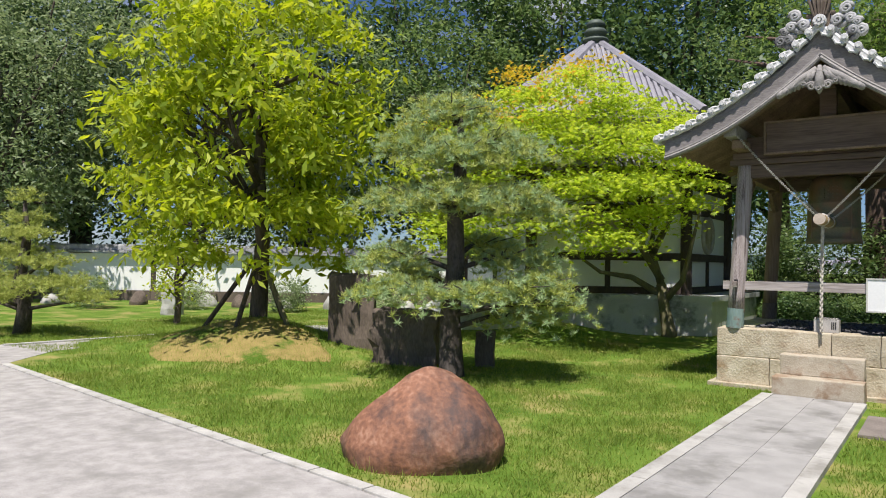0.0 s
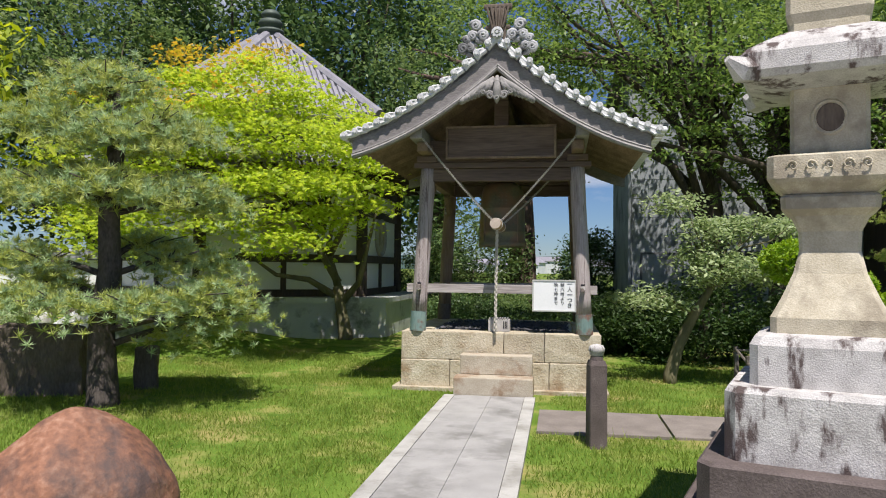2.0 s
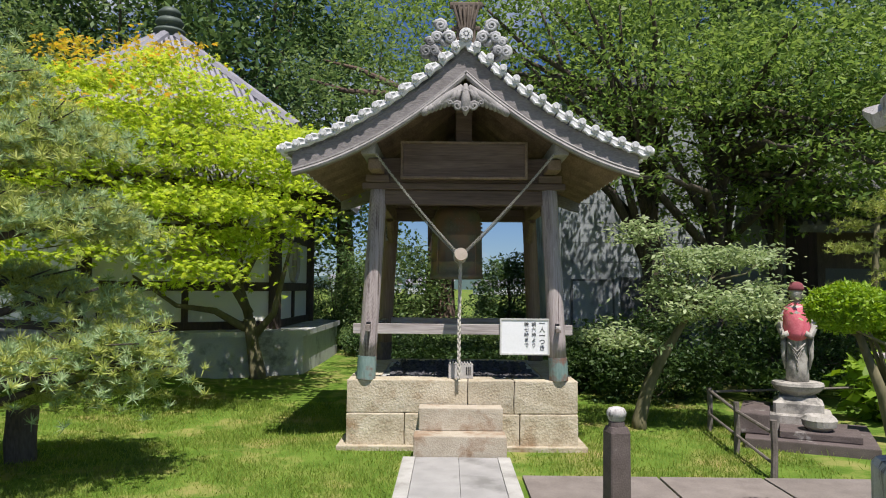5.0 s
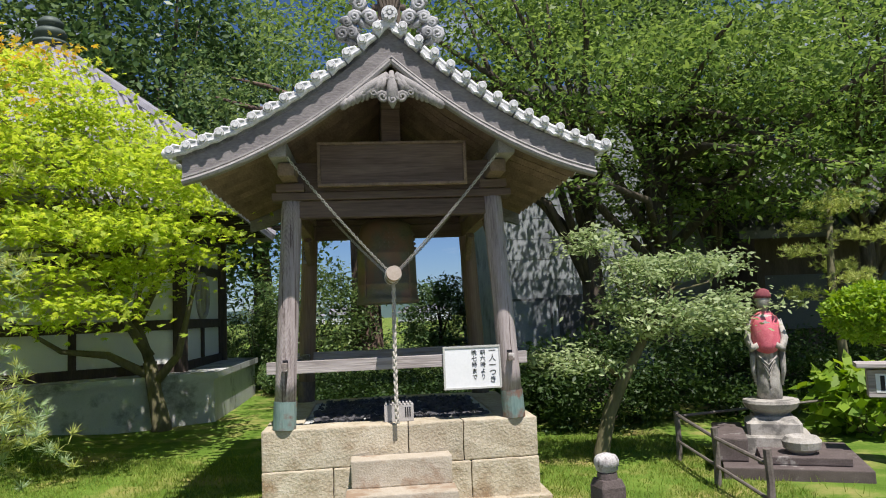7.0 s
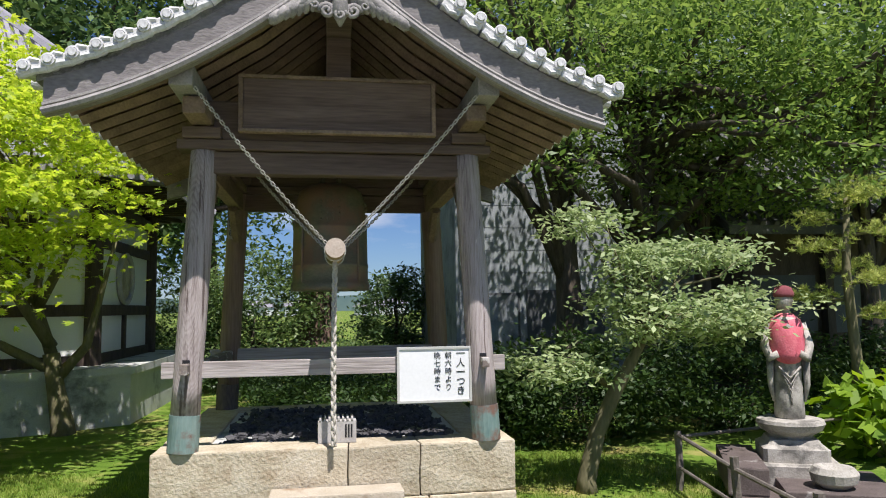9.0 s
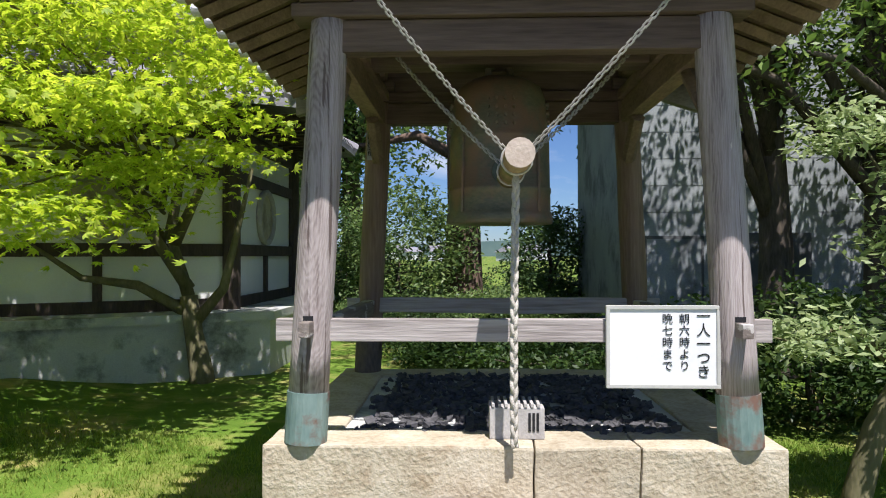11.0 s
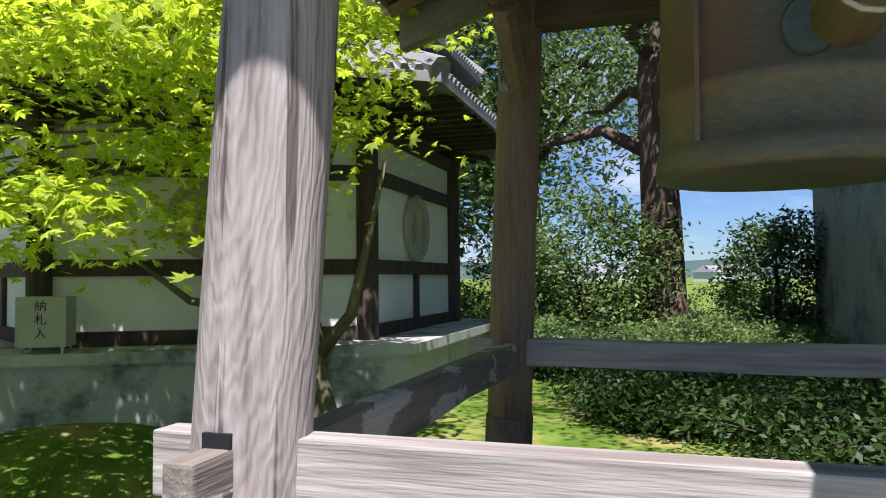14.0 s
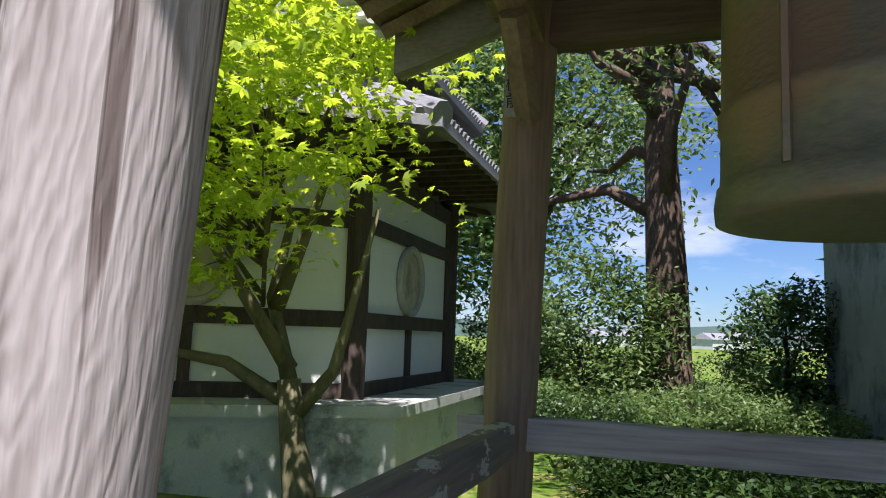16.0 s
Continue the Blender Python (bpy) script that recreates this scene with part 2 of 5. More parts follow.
SIDING = material("grey_siding", [(0.25, 0.275, 0.285), (0.35, 0.375, 0.385)], 1.5, 0.75, 0.05, 40, stain=(0.13, 0.145, 0.15), stain_scale=0.8)
SIDING2 = material("dark_grey_door", [(0.07, 0.075, 0.08), (0.11, 0.115, 0.12)], 1.5, 0.7, 0.05, 40)
STATUE = material("statue_stone", [(0.30, 0.28, 0.24), (0.48, 0.45, 0.40)], 8, 0.9, 0.5, 70, stain=(0.17, 0.16, 0.14), stain_scale=5)
RED = material("red_cloth", [(0.58, 0.10, 0.14), (0.75, 0.22, 0.26)], 10, 0.85, 0.3, 60)
REDBROWN = material("maroon_cap_cloth", [(0.16, 0.04, 0.05), (0.24, 0.07, 0.075)], 10, 0.9, 0.3, 60)
BARK = material("grey_bark", [(0.05, 0.04, 0.03), (0.13, 0.105, 0.08)], 9, 0.95, 1.0, 40, stretch=(1, 1, 0.25))
PINEBARK = material("pine_bark", [(0.04, 0.033, 0.028), (0.12, 0.10, 0.085)], 14, 0.95, 1.0, 50, stretch=(1, 1, 0.4))
MAPLEBARK = material("maple_bark", [(0.10, 0.095, 0.045), (0.20, 0.175, 0.10)], 6, 0.9, 0.5, 40, stretch=(1, 1, 0.3))
CAMPHORBARK = material("camphor_bark", [(0.06, 0.04, 0.03), (0.17, 0.115, 0.085)], 5, 0.95, 1.0, 30, stretch=(1, 1, 0.3))
RUST = material("old_pipe", [(0.10, 0.085, 0.07), (0.2, 0.175, 0.15)], 12, 0.8, 0.3, 60)
# the distance haze is part of this hill colour
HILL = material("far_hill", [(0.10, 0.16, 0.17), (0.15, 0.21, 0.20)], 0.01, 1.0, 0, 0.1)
TOWN = material("far_town", [(0.5, 0.52, 0.53), (0.62, 0.63, 0.63)], 0.1, 1.0, 0, 1)
# far hall's grey tiles, with their shade put into the near-black colour
SHRINE = material("shade_dark_far_roof", [(0.05, 0.05, 0.048), (0.14, 0.14, 0.13)], 3, 0.85, 0.3, 40)

L_BRIGHT = leaf_material("yellow_green_leaves", (0.20, 0.29, 0.02), (0.45, 0.50, 0.055), 0.45)
L_MAPLE = leaf_material("maple_leaves", (0.24, 0.36, 0.035), (0.50, 0.57, 0.09), 0.55)
L_ORANGE = leaf_material("turning_maple_leaves", (0.46, 0.44, 0.05), (0.6, 0.36, 0.07), 0.45)
L_PINE = leaf_material("pine_needles", (0.23, 0.30, 0.07), (0.54, 0.56, 0.18), 0.34, 0.6)
L_PINEB = leaf_material("blue_pine_needles", (0.24, 0.34, 0.17), (0.47, 0.57, 0.31), 0.32, 0.6)
L_DARK = leaf_material("dark_evergreen_leaves", (0.035, 0.08, 0.028), (0.13, 0.20, 0.065), 0.25, 0.42)
L_MID = leaf_material("woodland_leaves", (0.065, 0.125, 0.04), (0.20, 0.27, 0.09), 0.4, 0.45)
L_GREY = leaf_material("grey_green_leaves", (0.13, 0.19, 0.08), (0.29, 0.35, 0.18), 0.35, 0.5)
L_SHRUB = leaf_material("pale_shrub_leaves", (0.17, 0.24, 0.09), (0.42, 0.49, 0.26), 0.35, 0.45)
L_BALL = leaf_material("clipped_leaves", (0.13, 0.25, 0.015), (0.3, 0.42, 0.04), 0.35)
# near-black green: puts tree shade into the shrubbery colour; the low hedge shares it
L_HEDGE_SHADE = leaf_material("hedge_shade_leaves", (0.02, 0.05, 0.012), (0.055, 0.095, 0.02), 0.25)
L_HYDR = leaf_material("broad_bright_leaves", (0.12, 0.22, 0.015), (0.25, 0.36, 0.04), 0.4)
L_ELM = leaf_material("fine_spreading_leaves", (0.07, 0.135, 0.03), (0.23, 0.32, 0.08), 0.42, 0.45)
L_GRASS = leaf_material("grass_blades", (0.12, 0.20, 0.02), (0.29, 0.345, 0.075), 0.35, 0.7)


# ---- mesh helpers ----
def mesh_of(bm, name, mats, smooth=False):
    me = bpy.data.meshes.new(name)
    bm.to_mesh(me)
    bm.free()
    for m in mats if isinstance(mats, (list, tuple)) else [mats]:
        me.materials.append(m)
    if smooth:
        me.shade_smooth()
    return me


def part(name, bm, mat, parent=None, label="", smooth=False):
    """One mesh object under a thing or a part."""
    ob = new(name, mesh_of(bm, name, mat, smooth))
    if parent:
        ob.parent = parent
    return tagged(ob, label)


def thing(name, label, category, at=None, group="", kind=""):
    ob = new(name)
    if at is not None:
        ob.matrix_basis = at
    return tagged(ob, label, category, group, kind)


def single(name, bm, mat, label, category, at=None, group="", kind="", smooth=False):
    ob = new(name, mesh_of(bm, name, mat, smooth))
    if at is not None:
        ob.matrix_basis = at
    return tagged(ob, label, category, group, kind)


def box(x0, x1, y0, y1, z0, z1, bevel=0.0, bm=None, m=None, jitter=0.0, cuts=0):
    b = bmesh.new()
    bmesh.ops.create_cube(b, size=1)
    for v in b.verts:
        v.co = Vector(((x0 + x1) / 2 + v.co.x * (x1 - x0), (y0 + y1) / 2 + v.co.y * (y1 - y0), (z0 + z1) / 2 + v.co.z * (z1 - z0)))
    if bevel:
        bmesh.ops.bevel(b, geom=b.edges[:], offset=bevel, segments=2, affect="EDGES", profile=0.6)
    if cuts:
        bmesh.ops.subdivide_edges(b, edges=b.edges[:], cuts=cuts, use_grid_fill=True)
    if jitter:
        for v in b.verts:
            v.co += noise.noise_vector(v.co * 5) * jitter
    if m is not None:
        b.transform(m)
    if bm is None:
        return b
    return join(bm, b)


def join(bm, b):
    me = bpy.data.meshes.new("tmp")
    b.to_mesh(me)
    b.free()
    bm.from_mesh(me)
    bpy.data.meshes.remove(me)
    return bm


def tube(points, radii, sides=10, bm=None, wobble=0.0, square=0.0, caps=True):
    """A tapered tube through points. square: 0 round to 1 boxy."""
    bm = bm or bmesh.new()
    pts = [Vector(p) for p in points]
    rings = []
    up = Vector((0.13, 0.07, 1)).normalized()
    first = (pts[1] - pts[0]).normalized()
    side = first.cross(up)
    if side.length < 0.2:
        side = Vector((1, 0, 0)) - first * first.x
    side.normalize()
    for i, p in enumerate(pts):
        d = (pts[min(i + 1, len(pts) - 1)] - pts[max(i - 1, 0)]).normalized()
        side = (side - d * side.dot(d)).normalized()
        oth = d.cross(side)
        ring = []
        for k in range(sides):
            a = 2 * math.pi * k / sides
            r = radii[i] if isinstance(radii, (list, tuple)) else radii
            if square:
                r *= 1 + square * 0.25 * (abs(math.sin(2 * a)) - 0.3)
            q = p + (side * math.cos(a) + oth * math.sin(a)) * r
            if wobble:
                q += noise.noise_vector(q * 3) * wobble * r
            ring.append(bm.verts.new(q))
        rings.append(ring)
    for a, b in zip(rings, rings[1:]):
        for k in range(sides):
            bm.faces.new((a[k], a[(k + 1) % sides], b[(k + 1) % sides], b[k]))
    if caps:
        bm.faces.new(rings[0][::-1])
        bm.faces.new(rings[-1])
    return bm


def lathe(profile, sides=24, bm=None, at=(0, 0, 0)):
    """A turned body from (radius, height) pairs."""
    bm = bm or bmesh.new()
    rings = [[bm.verts.new((at[0] + r * math.cos(2 * math.pi * k / sides), at[1] + r * math.sin(2 * math.pi * k / sides), at[2] + z)) for k in range(sides)] for r, z in profile]
    for a, b in zip(rings, rings[1:]):
        for k in range(sides):
            bm.faces.new((a[k], a[(k + 1) % sides], b[(k + 1) % sides], b[k]))
    bm.faces.new(rings[0][::-1])
    bm.faces.new(rings[-1])
    return bm


def prism(outline, z0, z1, bm=None):
    """An upright prism on a plan outline."""
    bm = bm or bmesh.new()
    lo = [bm.verts.new((x, y, z0)) for x, y in outline]
    hi = [bm.verts.new((x, y, z1)) for x, y in outline]
    n = len(lo)
    for k in range(n):
        bm.faces.new((lo[k], lo[(k + 1) % n], hi[(k + 1) % n], hi[k]))
    bm.faces.new(lo[::-1])
    bm.faces.new(hi)
    return bm


def square_loft(rows, bm=None):
    """A square-plan body from (half width, height) pairs, with cut corners."""
    bm = bm or bmesh.new()
    rings = []
    for w, z in rows:
        c = w * 0.88
        rings.append([bm.verts.new((x, y, z)) for x, y in ((c, -w), (w, -c), (w, c), (c, w), (-c, w), (-w, c), (-w, -c), (-c, -w))])
    for a, b in zip(rings, rings[1:]):
        for k in range(8):
            bm.faces.new((a[k], a[(k + 1) % 8], b[(k + 1) % 8], b[k]))
    bm.faces.new(rings[0][::-1])
    bm.faces.new(rings[-1])
    return bm


RNG = np.random.default_rng(7)


def leaf_mesh(name, centres, sizes, mat, aspect=0.45, droop=0.2, blades=1, flat=0.5, seed=1):
    """Many small pointed leaves as one mesh: each a folded rhomb, or a fan of rhombs."""
    rng = np.random.default_rng(seed)
    n = len(centres)
    c = np.asarray(centres, dtype=float)
    s = np.asarray(sizes, dtype=float).reshape(n, 1)
    d = rng.normal(size=(n, 3))
    d[:, 2] = d[:, 2] * (1 - flat) - droop
    d /= np.linalg.norm(d, axis=1, keepdims=True) + 1e-9
    u = rng.normal(size=(n, 3)) * 0.6
    u[:, 2] += 0.6 + flat
    w = np.cross(d, u)
    w /= np.linalg.norm(w, axis=1, keepdims=True) + 1e-9
    nrm = np.cross(w, d)
    verts, faces = [], []
    angles = [0.0] if blades == 1 else list(np.linspace(-1.15, 1.15, blades))
    base = 0
    for a in angles:
        dd = d * math.cos(a) + w * math.sin(a)
        ww = w * math.cos(a) - d * math.sin(a)
        k = 1.0 - 0.25 * abs(a)
        tip = c + dd * s * k - nrm * s * 0.12
        mid = c + dd * s * 0.45 * k
        p1 = mid + ww * s * aspect * 0.5 - nrm * s * 0.05
        p2 = mid - ww * s * aspect * 0.5 - nrm * s * 0.05
        verts.append(np.stack([c, p1, tip, p2], axis=1).reshape(-1, 3))
        i = np.arange(n) * 4 + base
        faces.append(np.stack([i, i + 1, i + 2, i + 3], axis=1))
        base += 4 * n
    v, f = np.concatenate(verts), np.concatenate(faces)
    me = bpy.data.meshes.new(name)
    me.vertices.add(len(v))
    me.vertices.foreach_set("co", v.ravel())
    me.loops.add(len(f) * 4)
    me.loops.foreach_set("vertex_index", f.ravel())
    me.polygons.add(len(f))
    me.polygons.foreach_set("loop_start", np.arange(len(f)) * 4)
    me.update()
    me.validate()
    me.materials.append(mat)
    return me


def clumps(centre, radii, n, rng, shell=0.55, low=-1.0):
    """Clump centres in an uneven ellipsoid, more of them near its surface."""
    out = []
    while len(out) < n:
        p = rng.normal(size=3)
        p /= np.linalg.norm(p)
        if p[2] < low:
            continue
        r = shell + (1 - shell) * rng.random() ** 0.6
        q = np.array(centre) + p * r * np.array(radii)
        k = 1 + 0.22 * noise.noise(Vector(p * 2.3) + Vector(centre))
        out.append(np.array(centre) + (q - np.array(centre)) * k)
    return np.array(out)


def scatter(cs, each, spread, rng):
    """Leaf places round clump centres."""
    k = np.repeat(cs, each, axis=0)
    return k + rng.normal(size=k.shape) * np.array(spread)


def limbs(bm, start, targets, r0, rng, bend=0.25, sides=6):
    for t in targets:
        a, b = Vector(start), Vector(t)
        m1 = a.lerp(b, 0.4) + Vector(rng.normal(size=3) * bend * 0.5) + Vector((0, 0, 0.1 * (b - a).length))
        m2 = a.lerp(b, 0.75) + Vector(rng.normal(size=3) * bend * 0.4)
        tube([a, m1, m2, b], [r0, r0 * 0.7, r0 * 0.42, r0 * 0.15], sides, bm, 0.1)
    return bm


def tree(name, label, base, height, trunk_r, crown, mat, bark, n_clump, each, spread, leaf, seed, blades=1, aspect=0.45, droop=0.2, lean=(0, 0), category="tree", group="", shell=0.5, n_limb=14, low=-1.0, fork=0.35, trunk_top=None):
    """A tree: tapered trunk with limbs, and a crown of many leaves."""
    rng = np.random.default_rng(seed)
    ob = thing(name, label, category, pose(*base), group)
    cs = clumps(crown[0], crown[1], n_clump, rng, shell, low)
    top = Vector((lean[0], lean[1], trunk_top or crown[0][2]))
    pts = [Vector((0, 0, -0.1)), Vector((0, 0, 0.02)), top * 0.3 + Vector((0.03, 0.02, 0)), top * 0.6 - Vector((0.04, 0.03, 0)), top]
    bm = tube(pts, [trunk_r * 1.5, trunk_r * 1.2, trunk_r * 0.95, trunk_r * 0.7, trunk_r * 0.3], 12, None, 0.25)
    pick = cs[rng.choice(len(cs), min(n_limb, len(cs)), replace=False)]
    for i, c in enumerate(pick):
        s = top * (fork + (0.95 - fork) * rng.random())
        part("limb", limbs(bmesh.new(), s, [c], trunk_r * 0.4, rng, 0.3), bark, ob, smooth=True)
    part("trunk", bm, bark, ob, smooth=True)
    pl = scatter(cs, each, spread, rng)
    cr = new("crown", leaf_mesh("crown", pl, leaf * (0.7 + 0.6 * rng.random(len(pl))), mat, aspect, droop, blades, seed=seed))
    cr.parent = ob
    return ob


# ---- ground ----
def rise(x, y):
    """The lie of the land: nearly level, a mound under the young tree, a bank by the maple."""
    z = 0.0
    z += 0.55 * math.exp(-(((x + 8.1) / 1.7) ** 2 + ((y + 1.9) / 1.3) ** 2))
    z += 0.30 * math.exp(-(((x + 5.6) / 1.0) ** 2 + ((y - 3.9) / 1.2) ** 2))
    z += 0.05 * noise.noise(Vector((x * 0.5, y * 0.5, 3)))  * (1 if abs(x) > 1.6 and y > -5.5 else 0.0)
    return z


bm = bmesh.new()
xs = [-400, -150, -60, -35] + [round(-24 + 0.5 * i, 2) for i in range(80)] + [18, 24, 35, 60, 150, 400]
ys = [-400, -150, -60, -30, -18] + [round(-12 + 0.5 * i, 2) for i in range(62)] + [22, 30, 60, 150, 700]
grid = [[bm.verts.new((x, y, rise(x, y) - 0.012)) for x in xs] for y in ys]
for j in range(len(ys) - 1):
    for i in range(len(xs) - 1):
        bm.faces.new((grid[j][i], grid[j][i + 1], grid[j + 1][i + 1], grid[j + 1][i]))
ground = single("ground", bm, LAWN, "mown green lawn with dry patches", "lawn", kind="structure", smooth=True)

# the mound's dry turf
bm = bmesh.new()
rings = []
for r in (0.02, 0.4, 0.7, 0.9, 1.0):
    ring = []
    for k in range(28):
        a = 2 * math.pi * k / 28
        q = r * (1 + 0.12 * math.sin(3 * a) + 0.08 * math.sin(7 * a))
        x, y = -7.9 + 1.75 * q * math.cos(a), -2.6 + 1.0 * q * math.sin(a)
        ring.append(bm.verts.new((x, y, rise(x, y) + 0.012 - (0.02 if r == 1.0 else 0))))
    rings.append(ring)
for a, b in zip(rings, rings[1:]):
    for k in range(28):
        bm.faces.new((a[k], a[(k + 1) % 28], b[(k + 1) % 28], b[k]))
single("turf_mound", bm, DRYGRASS, "dry straw-coloured turf on a low mound", "mound", kind="structure", smooth=True)

# drive, with its kerb stones
KERB_A, KERB_B = Vector((-9.4, -5.15, 0)), Vector((-0.72, -6.22, 0))
bm = prism([(-40, -40), (9, -40), (9, -6.35), (0.6, -6.3), (-0.7, -6.24), (-9.4, -5.17), (-10.4, -4.0), (-10.2, -1.8), (-9.6, 1.5), (-8.2, 4.6), (-9.2, 5.2), (-10.9, 1.8), (-11.5, -1.8), (-11.8, -4.3), (-16, -5.2), (-40, -7)], -0.05, 0.004)
single("road", bm, ASPHALT, "pale worn concrete drive beside the lawn", "road", kind="structure")
kerb = thing("kerb", "flush pale kerb stones with moss in the joints", "kerb", kind="structure")
kd = KERB_B - KERB_A
for i in range(15):
    a = KERB_A + kd * (i / 15)
    yaw = math.degrees(math.atan2(kd.y, kd.x))
    L = kd.length / 15
    b = part("kerb_stone", box(0.008, L - 0.008, -0.055, 0.055, -0.06, 0.022, 0.006), GRANITE, kerb)
    b.matrix_basis = pose(a.x, a.y, 0, 0, 0, yaw)
for i in range(12):
    a = Vector((-11.62, -4.25, 0)).lerp(Vector((-11.35, -1.6, 0)), i / 12)
    b = part("kerb_stone", box(-0.05, 0.05, 0.006, 0.215, -0.06, 0.03, 0.006), GRANITE, kerb)
    b.matrix_basis = pose(a.x, a.y, 0, 0, 0, -6)

# stone path to the bell tower
path = thing("pavement", "pale stone path edged with granite strips", "path", kind="structure")
PX0, PX1 = -0.60, 0.47
for i in range(4):
    y0, y1 = -6.2 + i * 1.4, -4.8 + i * 1.4
    for x0, x1 in ((PX0 + 0.128, -0.045), (-0.042, PX1 - 0.128)):
        part("slab", box(x0, x1, y0 + 0.0015, y1 - 0.0015, -0.05, 0.032, 0.002), PAVING, path)
    for x0, x1 in ((PX0, PX0 + 0.124), (PX1 - 0.124, PX1)):
        part("edge_stone", box(x0, x1, y0 + 0.004, y1 - 0.004, -0.05, 0.037, 0.005), GRANITE, path)
side = thing("pavement_side", "brown-grey flagstones leading off the stone path", "path", kind="structure")
x = 0.52
for w in (1.25, 0.95, 1.3, 1.1, 1.4, 1.2, 1.3, 1.2):
    part("flagstone", box(x + 0.012, x + w - 0.012, -2.22, -1.2, -0.05, 0.018, 0.006), FLAG, side)
    x += w


# ---- bell tower ----
PZ = 0.73
S = 1.05
base = thing("stone_platform", "square platform of rough tan stone blocks under the bell tower", "platform")
X0, X1, Y0, Y1 = -1.25, 1.25, -0.07, 2.24


def block(x0, x1, y0, y1, z0, z1):
    g = 0.003
    part("stone_block", box(x0 + g, x1 - g, y0, y1, z0 + g * 0.6, z1 - g * 0.6, 0.014, jitter=0.010, cuts=3), STONE, base)


for x0, x1 in ((X0, 0.06), (0.06, 0.56), (0.56, X1)):
    block(x0, x1, Y0, Y0 + 0.34, 0.37, PZ)
for x0, x1 in ((X0, -0.62), (-0.62, 0.0), (0.0, 0.62), (0.62, X1)):
    block(x0, x1, Y0 - 0.015, Y0 + 0.3, -0.08, 0.37)
for sx in (-1, 1):
    xa, xb = (X0, X0 + 0.34) if sx < 0 else (X1 - 0.34, X1)
    for y0, y1 in ((Y0 + 0.34, 0.95), (0.95, Y1 - 0.34)):
        block(xa, xb, y0, y1, 0.37, PZ)
    for y0, y1 in ((Y0 + 0.3, 1.25), (1.25, Y1 - 0.3)):
        block(xa, xb, y0, y1, -0.08, 0.37)
for x0, x1 in ((X0, -0.2), (-0.2, X1)):
    block(x0, x1, Y1 - 0.34, Y1, 0.37, PZ)
    block(x0, x1, Y1 - 0.3, Y1, -0.08, 0.37)
part("infill", box(X0 + 0.33, X1 - 0.33, Y0 + 0.33, Y1 - 0.33, 0.0, PZ - 0.02), CONC, base)
foot = single("base_curb", box(X0 - 0.09, X1 + 0.09, Y0 - 0.09, Y1 + 0.09, -0.06, 0.035, 0.01, jitter=0.008, cuts=3), STONE, "low stone footing round the platform in the grass", "footing", kind="structure")

steps = thing("stone_steps", "two worn pale stone steps before the platform", "steps")
part("step", box(-0.5, 0.44, -0.585, -0.30, 0.0, 0.235, 0.012, jitter=0.008, cuts=3), STEPST, steps)
part("step", box(-0.46, 0.42, -0.32, -0.088, 0.235, 0.47, 0.012, jitter=0.008, cuts=3), STEPST, steps)

# gravel bed on the platform
rng = np.random.default_rng(3)
bm = bmesh.new()
for i in range(1500):
    x, y = rng.uniform(-0.85, 0.85), rng.uniform(0.22, 1.95)
    if abs(x) > 0.78 and rng.random() < 0.5:
        continue
    s = rng.uniform(0.014, 0.042)
    b = bmesh.new()
    bmesh.ops.create_cube(b, size=1)
    for v in b.verts:
        v.co = Vector((v.co.x * s * rng.uniform(0.8, 1.7), v.co.y * s * rng.uniform(0.8, 1.5), v.co.z * s * rng.uniform(0.4, 0.9))) + Vector(rng.normal(size=3) * s * 0.16)
    b.transform(pose(x, y, PZ - 0.012 + s * 0.2, rng.uniform(-25, 25), rng.uniform(-25, 25), rng.uniform(0, 180)))
    me = bpy.data.meshes.new("t")
    b.to_mesh(me)
    b.free()
    bm.from_mesh(me)
    bpy.data.meshes.remove(me)
single("gravel", bm, GRAVEL, "dark crushed stone spread below the bell", "gravel", kind="stuff")

tower = thing("bell_tower", "weathered timber bell tower with a tiled gabled roof", "bell tower")


def px(sx, z):
    return sx * (S - 0.105 * (z - PZ) / 2.1)


def py(back, z):
    t = (z - PZ) / 2.1
    return 2.1 - 0.08 * t if back else 0.0 + 0.08 * t


for back in (0, 1):
    for sx in (-1, 1):
        zs = [0.97 + i * 0.19 for i in range(11)]
        r = 0.098
        # rear pair: browner wood, and sleeves in the dark stele colour
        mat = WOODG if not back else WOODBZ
        b = tube([(px(sx, z), py(back, z), z) for z in zs], [r * (1 - 0.05 * i / 10) for i in range(11)], 20, None, 0.05)
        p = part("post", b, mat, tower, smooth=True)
        c = part("copper_sleeve", tube([(px(sx, z), py(back, z), z) for z in (PZ - 0.005, 0.972)], 0.104, 20), COPPER if not back else STELE, p, "post foot sleeve, green copper in front")
# rails between the posts, with their pegs
RZ0, RZ1 = 1.215, 1.325
part("front_rail", box(-1.20, 1.20, 0.0, 0.065, RZ0, RZ1, 0.005), WOODX, tower)
part("back_rail", box(-1.20, 1.20, 2.02, 2.09, RZ0 - 0.03, RZ1 - 0.02, 0.01, jitter=0.012, cuts=4), WOODX, tower)
